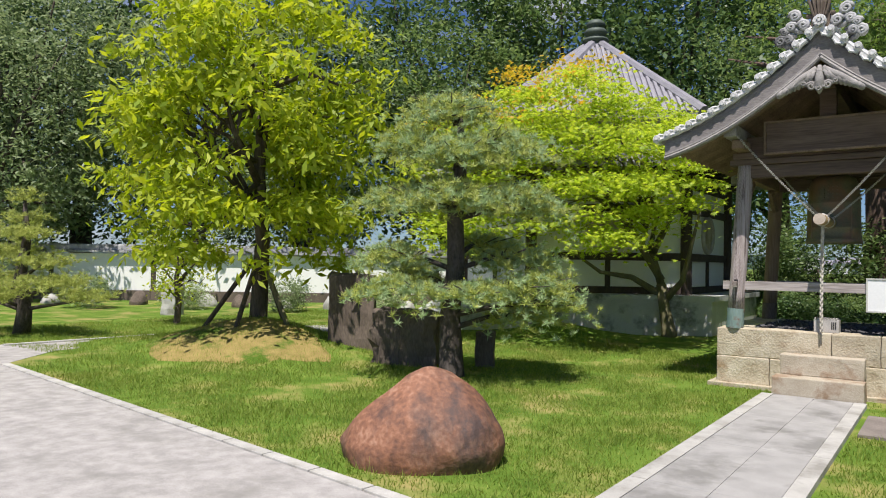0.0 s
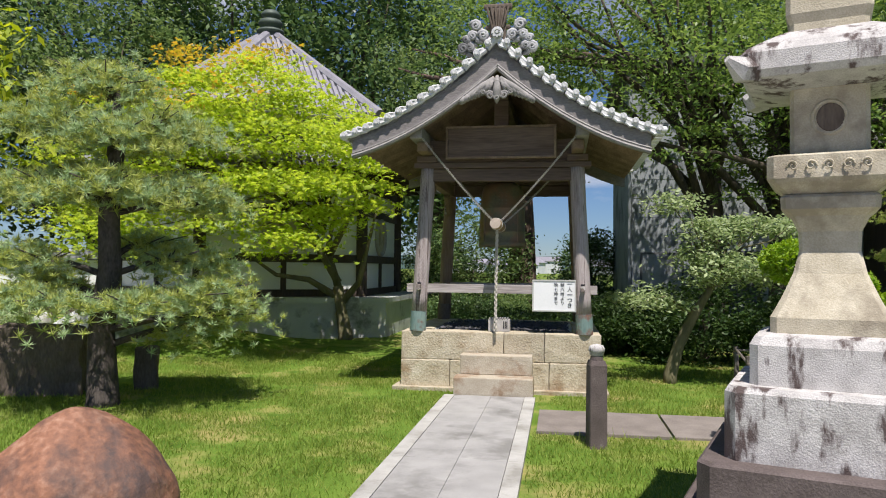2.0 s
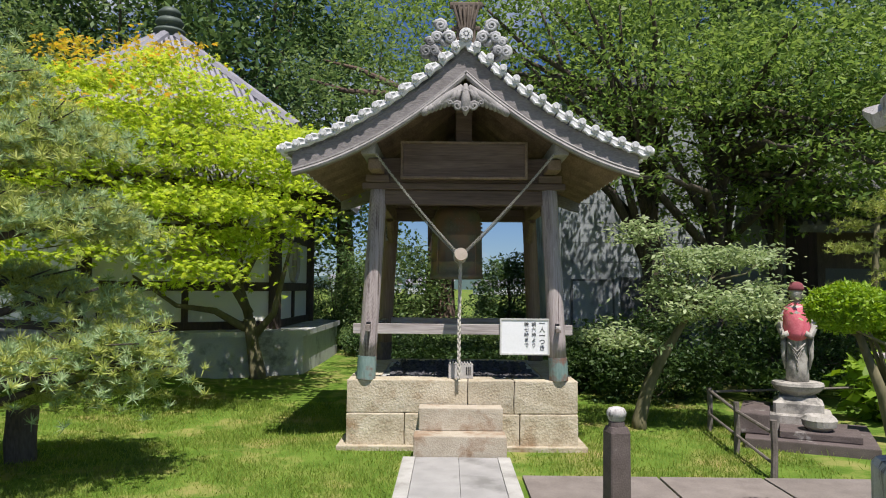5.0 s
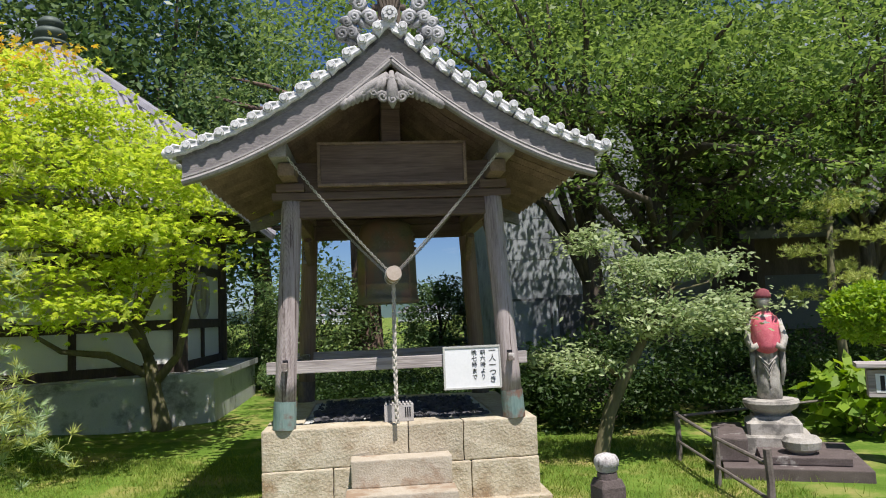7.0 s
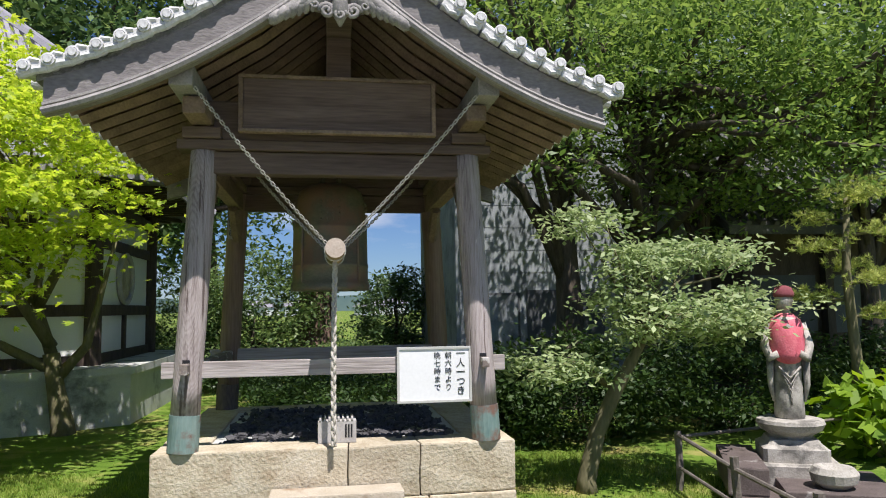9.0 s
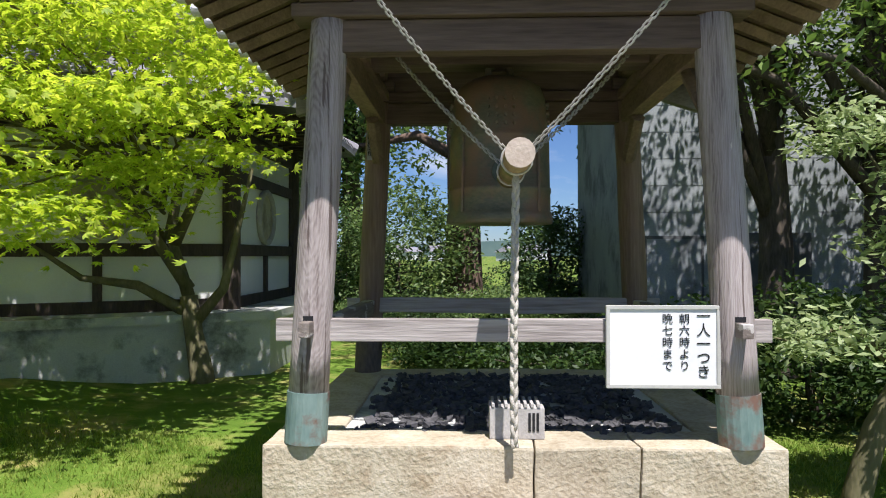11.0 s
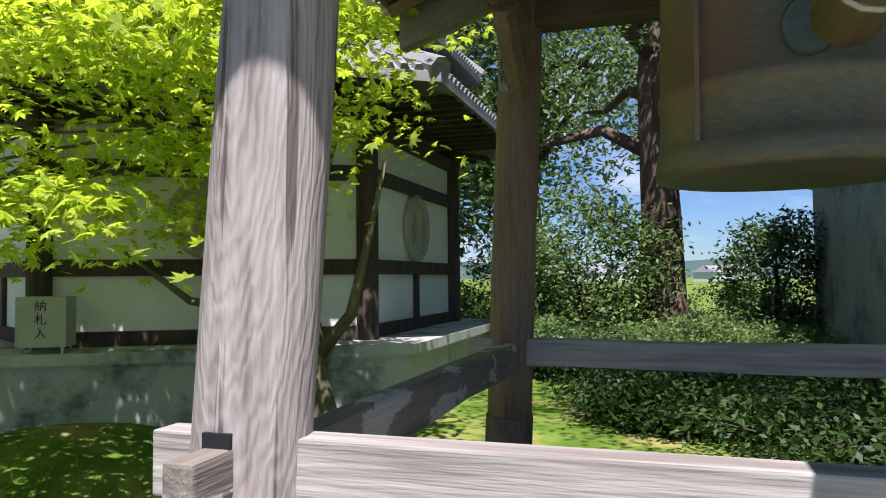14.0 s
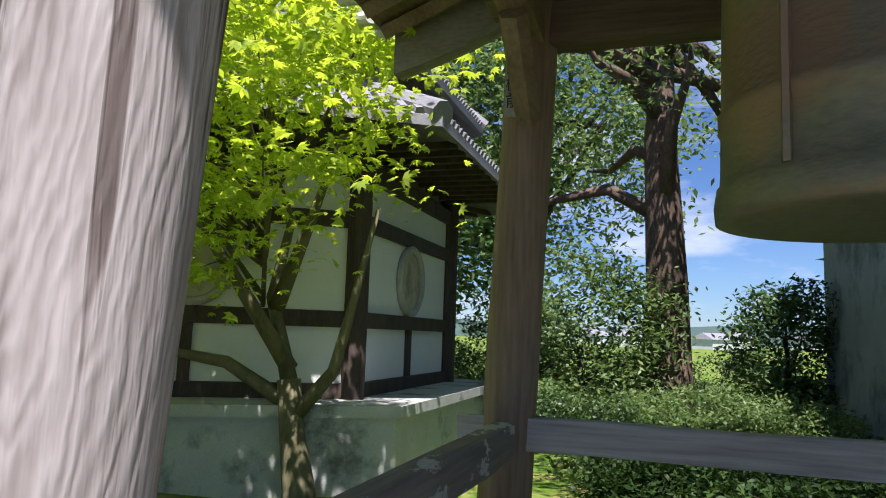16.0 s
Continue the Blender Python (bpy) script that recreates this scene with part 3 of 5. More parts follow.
for sx in (-1, 1):
    part("side_rail", box(px(sx, 1.27) - 0.035, px(sx, 1.27) + 0.035, 0.1, 2.0, RZ0 - 0.04, RZ1 - 0.03, 0.01, jitter=0.012, cuts=4), WOODY, tower)
    part("peg", box(px(sx, 1.3) - 0.026, px(sx, 1.3) + 0.026, -0.165, -0.05, RZ0 + 0.035, RZ1 - 0.005, 0.006, jitter=0.004), WOODY, tower)
    # black block stands in for the shade inside the mortise hole
    part("mortise_shade", box(px(sx, 1.3) - 0.024, px(sx, 1.3) + 0.024, -0.079, -0.06, RZ1 - 0.004, RZ1 + 0.02), INK, tower)
# head beams
for y in (0.08, 2.02):
    part("lintel", box(-0.95, 0.95, y - 0.055, y + 0.055, 2.64, 2.80, 0.008), WOODB, tower)
    part("wall_plate", box(-1.12, 1.12, y - 0.1, y + 0.1, 2.805, 2.875, 0.008), WOODB, tower)
    part("gable_beam", box(-0.93, 0.93, y - 0.07, y + 0.07, 2.88, 3.16, 0.01), WOODB, tower)
for sx in (-1, 1):
    x = sx * 0.95
    part("side_lintel", box(x - 0.055, x + 0.055, 0.14, 1.96, 2.64, 2.80, 0.008), WOODBY, tower)
    part("side_plate", box(x - 0.09, x + 0.09, 0.18, 1.92, 2.808, 2.872, 0.008), WOODBY, tower)
    for y in (0.08, 2.02):
        b = box(x - 0.13, x + 0.13, y - 0.13, y + 0.13, 2.88, 2.96, 0.012)
        part("bearing_block", b, WOODB, tower)
        part("bracket_arm", box(x - 0.075, x + 0.075, y - (0.42 if y < 1 else 0.2), y + (0.2 if y < 1 else 0.42), 2.97, 3.09, 0.02), WOODBY, tower)
    # purlin whose end juts out under the gable
    part("purlin", box(sx * 1.0 - 0.075, sx * 1.0 + 0.075, -0.52, 2.62, 3.10, 3.25, 0.012), CARVE, tower)
    for y in (0.25, 1.85):
        part("knee_brace", tube([(x, y - 0.1 if y < 1 else y + 0.1, 2.36), (x, y + 0.2 if y < 1 else y - 0.2, 2.62)], 0.05, 6), WOODBY, tower)
part("bell_beam", box(-0.95, 0.95, 0.95, 1.15, 2.82, 3.05, 0.015), WOODB, tower)
part("ridge_purlin", box(-0.09, 0.09, -0.5, 2.6, 3.66, 3.82, 0.01), WOODB, tower)
part("king_post", box(-0.09, 0.09, 0.0, 0.14, 3.16, 3.66, 0.01), WOODB, tower)
part("king_post", box(-0.09, 0.09, 1.96, 2.10, 3.16, 3.66, 0.01), WOODB, tower)

# roof: concave slopes
EX, EZ, AZ = 1.815, 3.12, 4.225
YF, YB = -0.60, 2.70


def slope(u):
    """Roof line: u 0 at the ridge, 1 at the eave."""
    return EX * u, AZ - (AZ - EZ) * (1.54 * u - 0.54 * u * u)


def roof_shell(sx, z_off, thick, u1=1.0, y0=YF, y1=YB):
    bm = bmesh.new()
    rows = []
    for i in range(13):
        x, z = slope(u1 * i / 12)
        rows.append([bm.verts.new((sx * x, y, z + z_off - t)) for y in (y0, y1) for t in (0, thick)])
    for a, b in zip(rows, rows[1:]):
        for p, q in ((0, 2), (3, 1), (1, 0), (2, 3)):
            bm.faces.new((a[p], a[q], b[q], b[p]))
    bm.faces.new((rows[-1][0], rows[-1][2], rows[-1][3], rows[-1][1]))
    bm.faces.new((rows[0][0], rows[0][1], rows[0][3], rows[0][2]))
    bmesh.ops.recalc_face_normals(bm, faces=bm.faces[:])
    return bm


for sx in (-1, 1):
    part("roof_boarding", roof_shell(sx, -0.06, 0.03, 0.985, YF + 0.05, YB - 0.05), WOODBY, tower)
    part("roof_bed", roof_shell(sx, 0.0, 0.055), TILE, tower)
    # rafters under the boarding
    for k in range(14):
        y = -0.42 + k * 0.226
        pts = [Vector((sx * slope(u)[0], y, slope(u)[1] - 0.13)) for u in (0.03, 0.3, 0.6, 0.97)]
        part("rafter", tube(pts, 0.045, 4), WOODBY, tower)
    # barge boards front and back
    for y0 in (YF - 0.035, YB - 0.03):
        bm = bmesh.new()
        rows = []
        for i in range(15):
            u = 0.0 + 0.97 * i / 14
            x, z = slope(u)
            d = 0.29 - 0.07 * u
            rows.append([bm.verts.new((sx * x, y, zz)) for y in (y0, y0 + 0.065) for zz in (z - 0.06, z - 0.06 - d)])
        for a, b in zip(rows, rows[1:]):
            for p, q in ((0, 2), (3, 1), (1, 0), (2, 3)):
                bm.faces.new((a[p], a[q], b[q], b[p]))
        bm.faces.new((rows[-1][0], rows[-1][2], rows[-1][3], rows[-1][1]))
        bm.faces.new((rows[0][0], rows[0][1], rows[0][3], rows[0][2]))
        bmesh.ops.recalc_face_normals(bm, faces=bm.faces[:])
        board = part("barge_board", bm, BARGE, tower)
        bm = bmesh.new()
        for i in range(14):
            u = 0.97 * i / 14
            (xa, za), (xb, zb) = slope(u), slope(0.97 * (i + 1) / 14)
            da, db = 0.35 - 0.07 * u, 0.35 - 0.07 * (u + 0.07)
            yy = y0 - 0.014 if y0 < 0 else y0 + 0.079
            tube([(sx * xa, yy, za - da + 0.02), (sx * xb, yy, zb - db + 0.02)], 0.024, 6, bm)
            tube([(sx * xa, yy + (0.008 if y0 < 0 else -0.008), za - da + 0.062), (sx * xb, yy + (0.008 if y0 < 0 else -0.008), zb - db + 0.062)], 0.014, 5, bm)
        part("moulding", bm, CARVE, board, "pale moulded edge")
# rows of tiles
ROW = 15
tile_mesh = {}
for sx in (-1, 1):
    pts = []
    for k in range(ROW):
        y = YF + 0.07 + k * (YB - YF - 0.14) / (ROW - 1)
        pts = [Vector((sx * slope(u)[0], 0, slope(u)[1] + 0.03)) for u in [0.03 + 0.99 * i / 10 for i in range(11)]]
        if sx not in tile_mesh:
            tile_mesh[sx] = mesh_of(tube(pts, 0.052, 8), "roll_tile", TILE, True)
        o = new("roll_tile", tile_mesh[sx])
        o.parent, o.location = tower, (0, y, 0)
    # verge tiles with round ends along both gables
    for yv in (YF - 0.035, YB + 0.035):
        for i in range(14):
            u = 0.02 + 0.0735 * i
            x, z = slope(u)
            xb, zb = slope(u + 0.07)
            key = ("v", sx, i)
            a = math.degrees(math.atan2(zb - z, sx * (xb - x)))
            if "verge" not in tile_mesh:
                # a drooping scalloped apron under a rolled edge
                b = bmesh.new()
                tube([(-0.08, -0.035, 0.012), (0.0, -0.035, 0.004), (0.08, -0.035, 0.016)], 0.028, 8, b)
                box(-0.072, 0.072, -0.058, 0.03, -0.045, 0.005, 0.012, b)
                tube([(-0.045, -0.055, -0.035), (0.0, -0.055, -0.055), (0.045, -0.055, -0.035)], [0.012, 0.018, 0.012], 6, b)
                tile_mesh["verge"] = mesh_of(b, "verge_tile", VERGE)
                b = bmesh.new()
                tube([(0, -0.07, 0), (0, 0.12, 0)], 0.041, 14, b)
                tube([(0, -0.088, 0), (0, -0.068, 0)], [0.024, 0.03], 12, b)
                tube([(0.034 * math.cos(q), -0.072, 0.034 * math.sin(q)) for q in np.linspace(0, 2 * math.pi, 15)], 0.008, 5, b)
                tile_mesh["disc"] = mesh_of(b, "tile_end", VERGE, False)
            o = new("verge_tile", tile_mesh["verge"])
            o.parent, o.matrix_basis = tower, pose(sx * (x + 0.03), yv, z - 0.012, 0, -a, 0)
            o = new("tile_end", tile_mesh["disc"])
            o.parent, o.matrix_basis = tower, pose(sx * (x + 0.075), yv if yv < 0 else yv - 0.03, z - 0.004, 0, 0, 0 if yv < 0 else 180)
    # eave tile ends
    for k in range(ROW):
        y = YF + 0.07 + k * (YB - YF - 0.14) / (ROW - 1)
        x, z = slope(1.015)
        o = new("eave_tile", tile_mesh["disc"])
        o.parent, o.matrix_basis = tower, pose(sx * (x + 0.02), y, z + 0.03, 0, 0, 90 if sx > 0 else -90)
# ridge with end ornaments
part("ridge", box(-0.09, 0.09, YF + 0.1, YB - 0.1, AZ - 0.02, AZ + 0.2, 0.02), TILE, tower)
part("ridge_cap", tube([(0, YF + 0.02, AZ + 0.23), (0, YB - 0.02, AZ + 0.23)], 0.075, 10), TILE, tower, smooth=True)


def scroll(cx, cz, r, turns, y, flip, bm, fat=0.035):
    pts, rr = [], []
    n = 16
    for i in range(n):
        t = i / (n - 1)
        a = turns * 2 * math.pi * t
        q = r * (1 - 0.8 * t)
        pts.append((cx + flip * q * math.cos(a), y - 0.02 * t, cz + q * math.sin(a)))
        rr.append(fat * (1 - 0.45 * t))
    return tube(pts, rr, 7, bm)


OZ = AZ - 0.06
for ye, d in ((YF - 0.02, -1), (YB + 0.02, 1)):
    bm = bmesh.new()
    box(-0.10, 0.10, ye - 0.03, ye + 0.05, OZ + 0.05, OZ + 0.46, 0.03, bm)
    box(-0.15, 0.15, ye - 0.02, ye + 0.04, OZ + 0.20, OZ + 0.25, 0.02, bm)
    box(-0.17, 0.17, ye - 0.03, ye + 0.05, OZ + 0.44, OZ + 0.50, 0.02, bm)
    for fx in (-0.10, -0.06, -0.02, 0.02, 0.06, 0.10):
        tube([(fx * 0.6, ye + d * 0.05, OZ + 0.2), (fx, ye + d * 0.06, OZ + 0.34), (fx * 1.3, ye + d * 0.05, OZ + 0.45)], 0.014, 6, bm)
    orn = part("ridge_end_tile", bm, STELE, tower, "dark ridge end ornament")
    bm = bmesh.new()
    tube([(0, ye + d * 0.02, OZ + 0.13), (0, ye + d * 0.1, OZ + 0.13)], 0.07, 16, bm)
    for k in range(8):
        a = k * math.pi / 4
        tube([(0.045 * math.cos(a), ye + d * 0.09, OZ + 0.13 + 0.045 * math.sin(a)), (0.045 * math.cos(a), ye + d * 0.12, OZ + 0.13 + 0.045 * math.sin(a))], 0.018, 6, bm)
    tube([(0, ye + d * 0.09, OZ + 0.13), (0, ye + d * 0.125, OZ + 0.13)], 0.018, 8, bm)
    part("rosette", bm, VERGE, orn)
    for sx in (-1, 1):
        # cloud scrolls stepping down the verge, each curl with a trailing tail
        for cx, cz, r, f in ((0.17, 0.12, 0.062, 1), (0.30, 0.12, 0.055, -1), (0.26, 0.24, 0.066, 1), (0.33, -0.02, 0.05, 1), (0.41, -0.03, 0.062, -1), (0.37, 0.07, 0.045, 1)):
            bm = bmesh.new()
            scroll(sx * cx, OZ + cz, r, 1.9, ye + d * 0.03, f * sx, bm, 0.026)
            tube([(sx * (cx - 0.03), ye + 0.01 * d, OZ + cz - 0.01), (sx * (cx - 0.07), ye, OZ + cz - r), (sx * (cx - 0.13), ye, OZ + cz - r - 0.02)], [0.04, 0.036, 0.012], 7, bm)
            tube([(sx * cx, ye - d * 0.03, OZ + cz), (sx * cx, ye + d * 0.012, OZ + cz)], [r * 0.95, r * 0.8], 12, bm)
            part("scroll_tile", bm, TILE, orn, smooth=True)

# carved gable pendant
pend = bmesh.new()
yp = YF - 0.05
for sx in (-1, 1):
    # a feathered wing: overlapping plumes along the under-edge of the barge board
    for k in range(9):
        t = k / 8
        x0, z0 = 0.05 + 0.33 * t, 3.80 - 0.20 * t
        drop = 0.15 - 0.07 * t
        tube([(sx * x0, yp - 0.01 - 0.012 * (k % 2), z0), (sx * (x0 + 0.045), yp - 0.02, z0 - drop * 0.55), (sx * (x0 + 0.035 + 0.03 * t), yp - 0.014, z0 - drop)], [0.034, 0.036, 0.012], 7, pend)
    tube([(sx * 0.03, yp, 3.83), (sx * 0.2, yp - 0.012, 3.71), (sx * 0.36, yp - 0.01, 3.60), (sx * 0.43, yp - 0.012, 3.535), (sx * 0.455, yp - 0.012, 3.56)], [0.04, 0.05, 0.04, 0.026, 0.012], 7, pend)
    scroll(sx * 0.085, 3.62, 0.052, 1.7, yp - 0.03, sx, pend, 0.02)
    scroll(sx * 0.16, 3.66, 0.036, 1.5, yp - 0.028, -sx, pend, 0.015)
tube([(0, yp - 0.02, 3.86), (0, yp - 0.045, 3.72), (0, yp - 0.03, 3.62), (0, yp - 0.03, 3.52)], [0.02, 0.045, 0.06, 0.01], 8, pend)
tube([(-0.05, yp - 0.03, 3.77), (0, yp - 0.05, 3.79), (0.05, yp - 0.03, 3.77)], [0.012, 0.024, 0.012], 6, pend)
scroll(0, 3.585, 0.042, 1.6, yp - 0.06, 1, pend, 0.016)
prism([(-0.3, 3.66), (0.0, 3.84), (0.3, 3.66), (0.12, 3.63), (0.0, 3.60), (-0.12, 3.63)], 0, 0.03, plate := bmesh.new())
plate.transform(Matrix(((1, 0, 0, 0), (0, 0, 1, yp), (0, 1, 0, 0), (0, 0, 0, 1))))
join(pend, plate)
pend.transform(Matrix.Translation((0, 0, 0.06)) @ Matrix.Diagonal((0.98, 1, 0.968, 1)))
part("gable_pendant", pend, CARVE, tower, "carved pale grey gable pendant", smooth=True)
# panel over the front
pl = part("name_panel", box(-0.66, 0.66, -0.13, -0.085, 2.91, 3.27, 0.006, m=None), WOODB, tower, "large blank brown wooden panel")
pl.matrix_basis = pose(0, 0.0, 0.02, 0, 0, 0)
for x0, x1, z0, z1 in ((-0.69, 0.69, 2.885, 2.91), (-0.69, 0.69, 3.27, 3.295), (-0.69, -0.66, 2.91, 3.27), (0.66, 0.69, 2.91, 3.27)):
    o = part("panel_frame", box(x0, x1, -0.145, -0.083, z0, z1, 0.004), WOODBY, pl)

# bell
bell = thing("temple_bell", "large green-brown bronze temple bell hanging still", "bell", Matrix.Translation((-0.06, 0.19, 0)) @ Matrix.Diagonal((0.82, 0.82, 1, 1)))
prof = [(0.35, 1.83), (0.405, 1.832), (0.408, 1.86), (0.40, 1.90), (0.392, 1.905), (0.390, 2.02), (0.396, 2.025), (0.396, 2.05), (0.388, 2.055), (0.382, 2.35), (0.386, 2.36), (0.376, 2.375), (0.355, 2.60), (0.32, 2.68), (0.22, 2.735), (0.05, 2.75)]
body = part("bell_body", lathe(prof, 40, None, (0, 1.05, 0)), BRONZE, bell, smooth=True)
for k in range(4):
    a = math.pi / 4 + k * math.pi / 2
    c, s = math.cos(a), math.sin(a)
    part("band", tube([(0.397 * c, 1.05 + 0.397 * s, 1.9), (0.392 * c, 1.05 + 0.392 * s, 2.36)], 0.012, 5), BRONZE, body)
bm = bmesh.new()
for k in range(4):
    for i in range(4):
        for j in range(4):
            a = k * math.pi / 2 + (i - 1.5) * 0.17
            z = 2.42 + j * 0.05
            r = 0.378 - (z - 2.375) * 0.095
            tube([(r * math.cos(a), 1.05 + r * math.sin(a), z), ((r + 0.022) * math.cos(a), 1.05 + (r + 0.022) * math.sin(a), z)], 0.011, 6, bm)
tagged(part("boss_rows", bm, BRONZE, body), kind="stuff")
bm = bmesh.new()
lathe([(0.07, 0), (0.065, 0.012), (0.0001, 0.018)], 16, bm)
bm.transform(pose(0, 1.05 - 0.392, 2.13, 90, 0, 0))
part("strike_seat", bm, BRONZE2, body)
bm = tube([(-0.09, 1.05, 2.74), (-0.08, 1.05, 2.82), (0, 1.05, 2.87), (0.08, 1.05, 2.82), (0.09, 1.05, 2.74)], 0.03, 8)
part("crown_loop", bm, BRONZE, bell)

# striking log with its chains and rope
striker = thing("striking_log", "round wooden striking beam hung on chains", "log")
LZ, LY0, LY1 = 2.075, -0.42, 0.52
part("log", tube([(-0.03, LY0 + 0.02, LZ), (-0.03, LY1, LZ + 0.0)], 0.066, 18), LOGW, striker, smooth=True)
part("log_end", tube([(-0.03, LY0, LZ), (-0.03, LY0 + 0.02, LZ)], 0.0655, 18), LOGEND, striker, "pale cracked end grain")
for y in (-0.2, 0.30):
    bm = bmesh.new()
    pts = [(-0.03 + 0.07 * math.cos(a), y, LZ + 0.07 * math.sin(a)) for a in np.linspace(0, 2 * math.pi, 17)]
    part("ring", tube(pts, 0.007, 6), CHAIN, striker)


def chain(a, b, sag=0.03, link=0.034):
    bm = bmesh.new()
    a, b = Vector(a), Vector(b)
    n = int((b - a).length / (link * 0.72))
    for i in range(n):
        t0, t1 = i / n, (i + 1.25) / n
        p = a.lerp(b, t0) - Vector((0, 0, sag * 4 * t0 * (1 - t0)))
        q = a.lerp(b, min(t1, 1)) - Vector((0, 0, sag * 4 * t1 * (1 - min(t1, 1))))
        d = (q - p).normalized()
        s = d.cross(Vector((0, 1, 0.01)) if i % 2 else Vector((1, 0.2, 0.3))).normalized() * 0.008
        tube([p + s, q + s], 0.0045, 4, bm)
        tube([p - s, q - s], 0.0045, 4, bm)
    return bm


part("chain", chain((-0.94, -0.47, 3.13), (-0.09, -0.2, LZ + 0.05)), CHAIN, striker)
part("chain", chain((0.94, -0.47, 3.13), (0.03, -0.2, LZ + 0.05)), CHAIN, striker)
part("chain", chain((-0.80, 0.65, 2.95), (-0.09, 0.30, LZ + 0.05)), CHAIN, striker)
part("chain", chain((0.80, 0.65, 2.95), (0.03, 0.30, LZ + 0.05)), CHAIN, striker)
rope = bmesh.new()
for k in range(3):
    pts = []
    for i in range(110):
        z = LZ - 0.08 - i * 0.0115
        a = i * 0.36 + k * 2 * math.pi / 3
        pts.append((-0.03 + 0.011 * math.sin(a) - 0.012 * math.sin(i * 0.02), -0.14 + 0.008 * math.sin(2 * a), z))
    tube(pts, 0.0098, 6, rope)
tube([(-0.03, -0.14, LZ - 0.06), (-0.03, -0.14, LZ - 0.13)], 0.014, 8, rope)
single("pull_rope", rope, ROPE, "thick pale twisted rope hanging from the log", "rope", smooth=True)
crate = thing("offering_box", "small pale wooden offering box on the platform", "box", pose(0.02, 0.1, 0))
part("box_body", box(-0.17, 0.10, -0.045, 0.14, PZ, PZ + 0.155, 0.004), CRATE, crate)
for i in range(8):
    part("slat", box(-0.16 + i * 0.032, -0.145 + i * 0.032, -0.05, 0.145, PZ + 0.157, PZ + 0.175, 0.002), CRATE, crate)
for i in range(3):
    part("label_mark", box(0.02 + 0.02 * i, 0.032 + 0.02 * i, -0.049, -0.046, PZ + 0.04, PZ + 0.13), INK, crate)

# notice on the rail
sign = thing("notice_board", "white notice board with black brush writing on the rail", "sign")
SX0, SX1, SZ0, SZ1, SY = 0.405, 0.945, 1.0, 1.395, -0.025
part("board", box(SX0 + 0.012, SX1 - 0.012, SY, SY + 0.012, SZ0 + 0.012, SZ1 - 0.012), WHITE, sign)
for x0, x1, z0, z1 in ((SX0, SX1, SZ0, SZ0 + 0.018), (SX0, SX1, SZ1 - 0.018, SZ1), (SX0, SX0 + 0.018, SZ0 + 0.018, SZ1 - 0.018), (SX1 - 0.018, SX1, SZ0 + 0.018, SZ1 - 0.018)):
    part("sign_frame", box(x0, x1, SY - 0.008, SY + 0.02, z0, z1, 0.002), ALU, sign)


def writing(chars, x, z, size, step, y, parent, name="writing", yaw=0):
    """Upright column of characters, top to bottom, facing -y."""
    for i, ch in enumerate(chars):
        cu = bpy.data.curves.new(name, "FONT")
        cu.body, cu.size, cu.extrude, cu.align_x = ch, size, 0.0008, "CENTER"
        tmp = bpy.data.objects.new("tmp", cu)
        scene.collection.objects.link(tmp)
        bpy.context.view_layer.update()
        me = bpy.data.meshes.new_from_object(tmp.evaluated_get(bpy.context.evaluated_depsgraph_get()))
        bpy.data.objects.remove(tmp)
        me.materials.clear()
        me.materials.append(INK)
        o = new(name, me)
        o.parent, o.matrix_basis = parent, pose(x, y, z - size * 0.8 - i * step, 90, 0, yaw)


writing("一人一つき", 0.865, 1.375, 0.068, 0.066, SY - 0.003, sign)
writing("朝六時より", 0.775, 1.355, 0.052, 0.056, SY - 0.003, sign)
writing("晩七時まで", 0.695, 1.355, 0.052, 0.056, SY - 0.003, sign)
tag = thing("name_slip", "faded paper slip pasted on the rear post", "paper slip")
part("paper", box(-1.03, -0.965, 1.922, 1.925, 2.36, 2.58), CARVE, tag)
writing("四機前", -0.998, 2.57, 0.06, 0.062, 1.919, tag)


# ---- hexagonal hall ----
HC, HR = Vector((-6.73, 8.45, 0)), 3.5
hall = thing("hall", "white-walled hexagonal temple hall with grey tiled roofs", "hall")


def hexa(r, k):
    a = radians(-30 + 60 * k)
    return (HC.x + r * math.cos(a), HC.y + r * math.sin(a))


BZ = 0.86
part("hall_base", prism([hexa(HR + 0.78, k) for k in range(6)], -0.05, BZ - 0.12), CONC, hall)
part("base_coping", prism([hexa(HR + 0.86, k) for k in range(6)], BZ - 0.116, BZ), CONC, hall)
part("wall_core", prism([hexa(HR - 0.12, k) for k in range(6)], BZ, 3.6), DARKWOOD, hall)
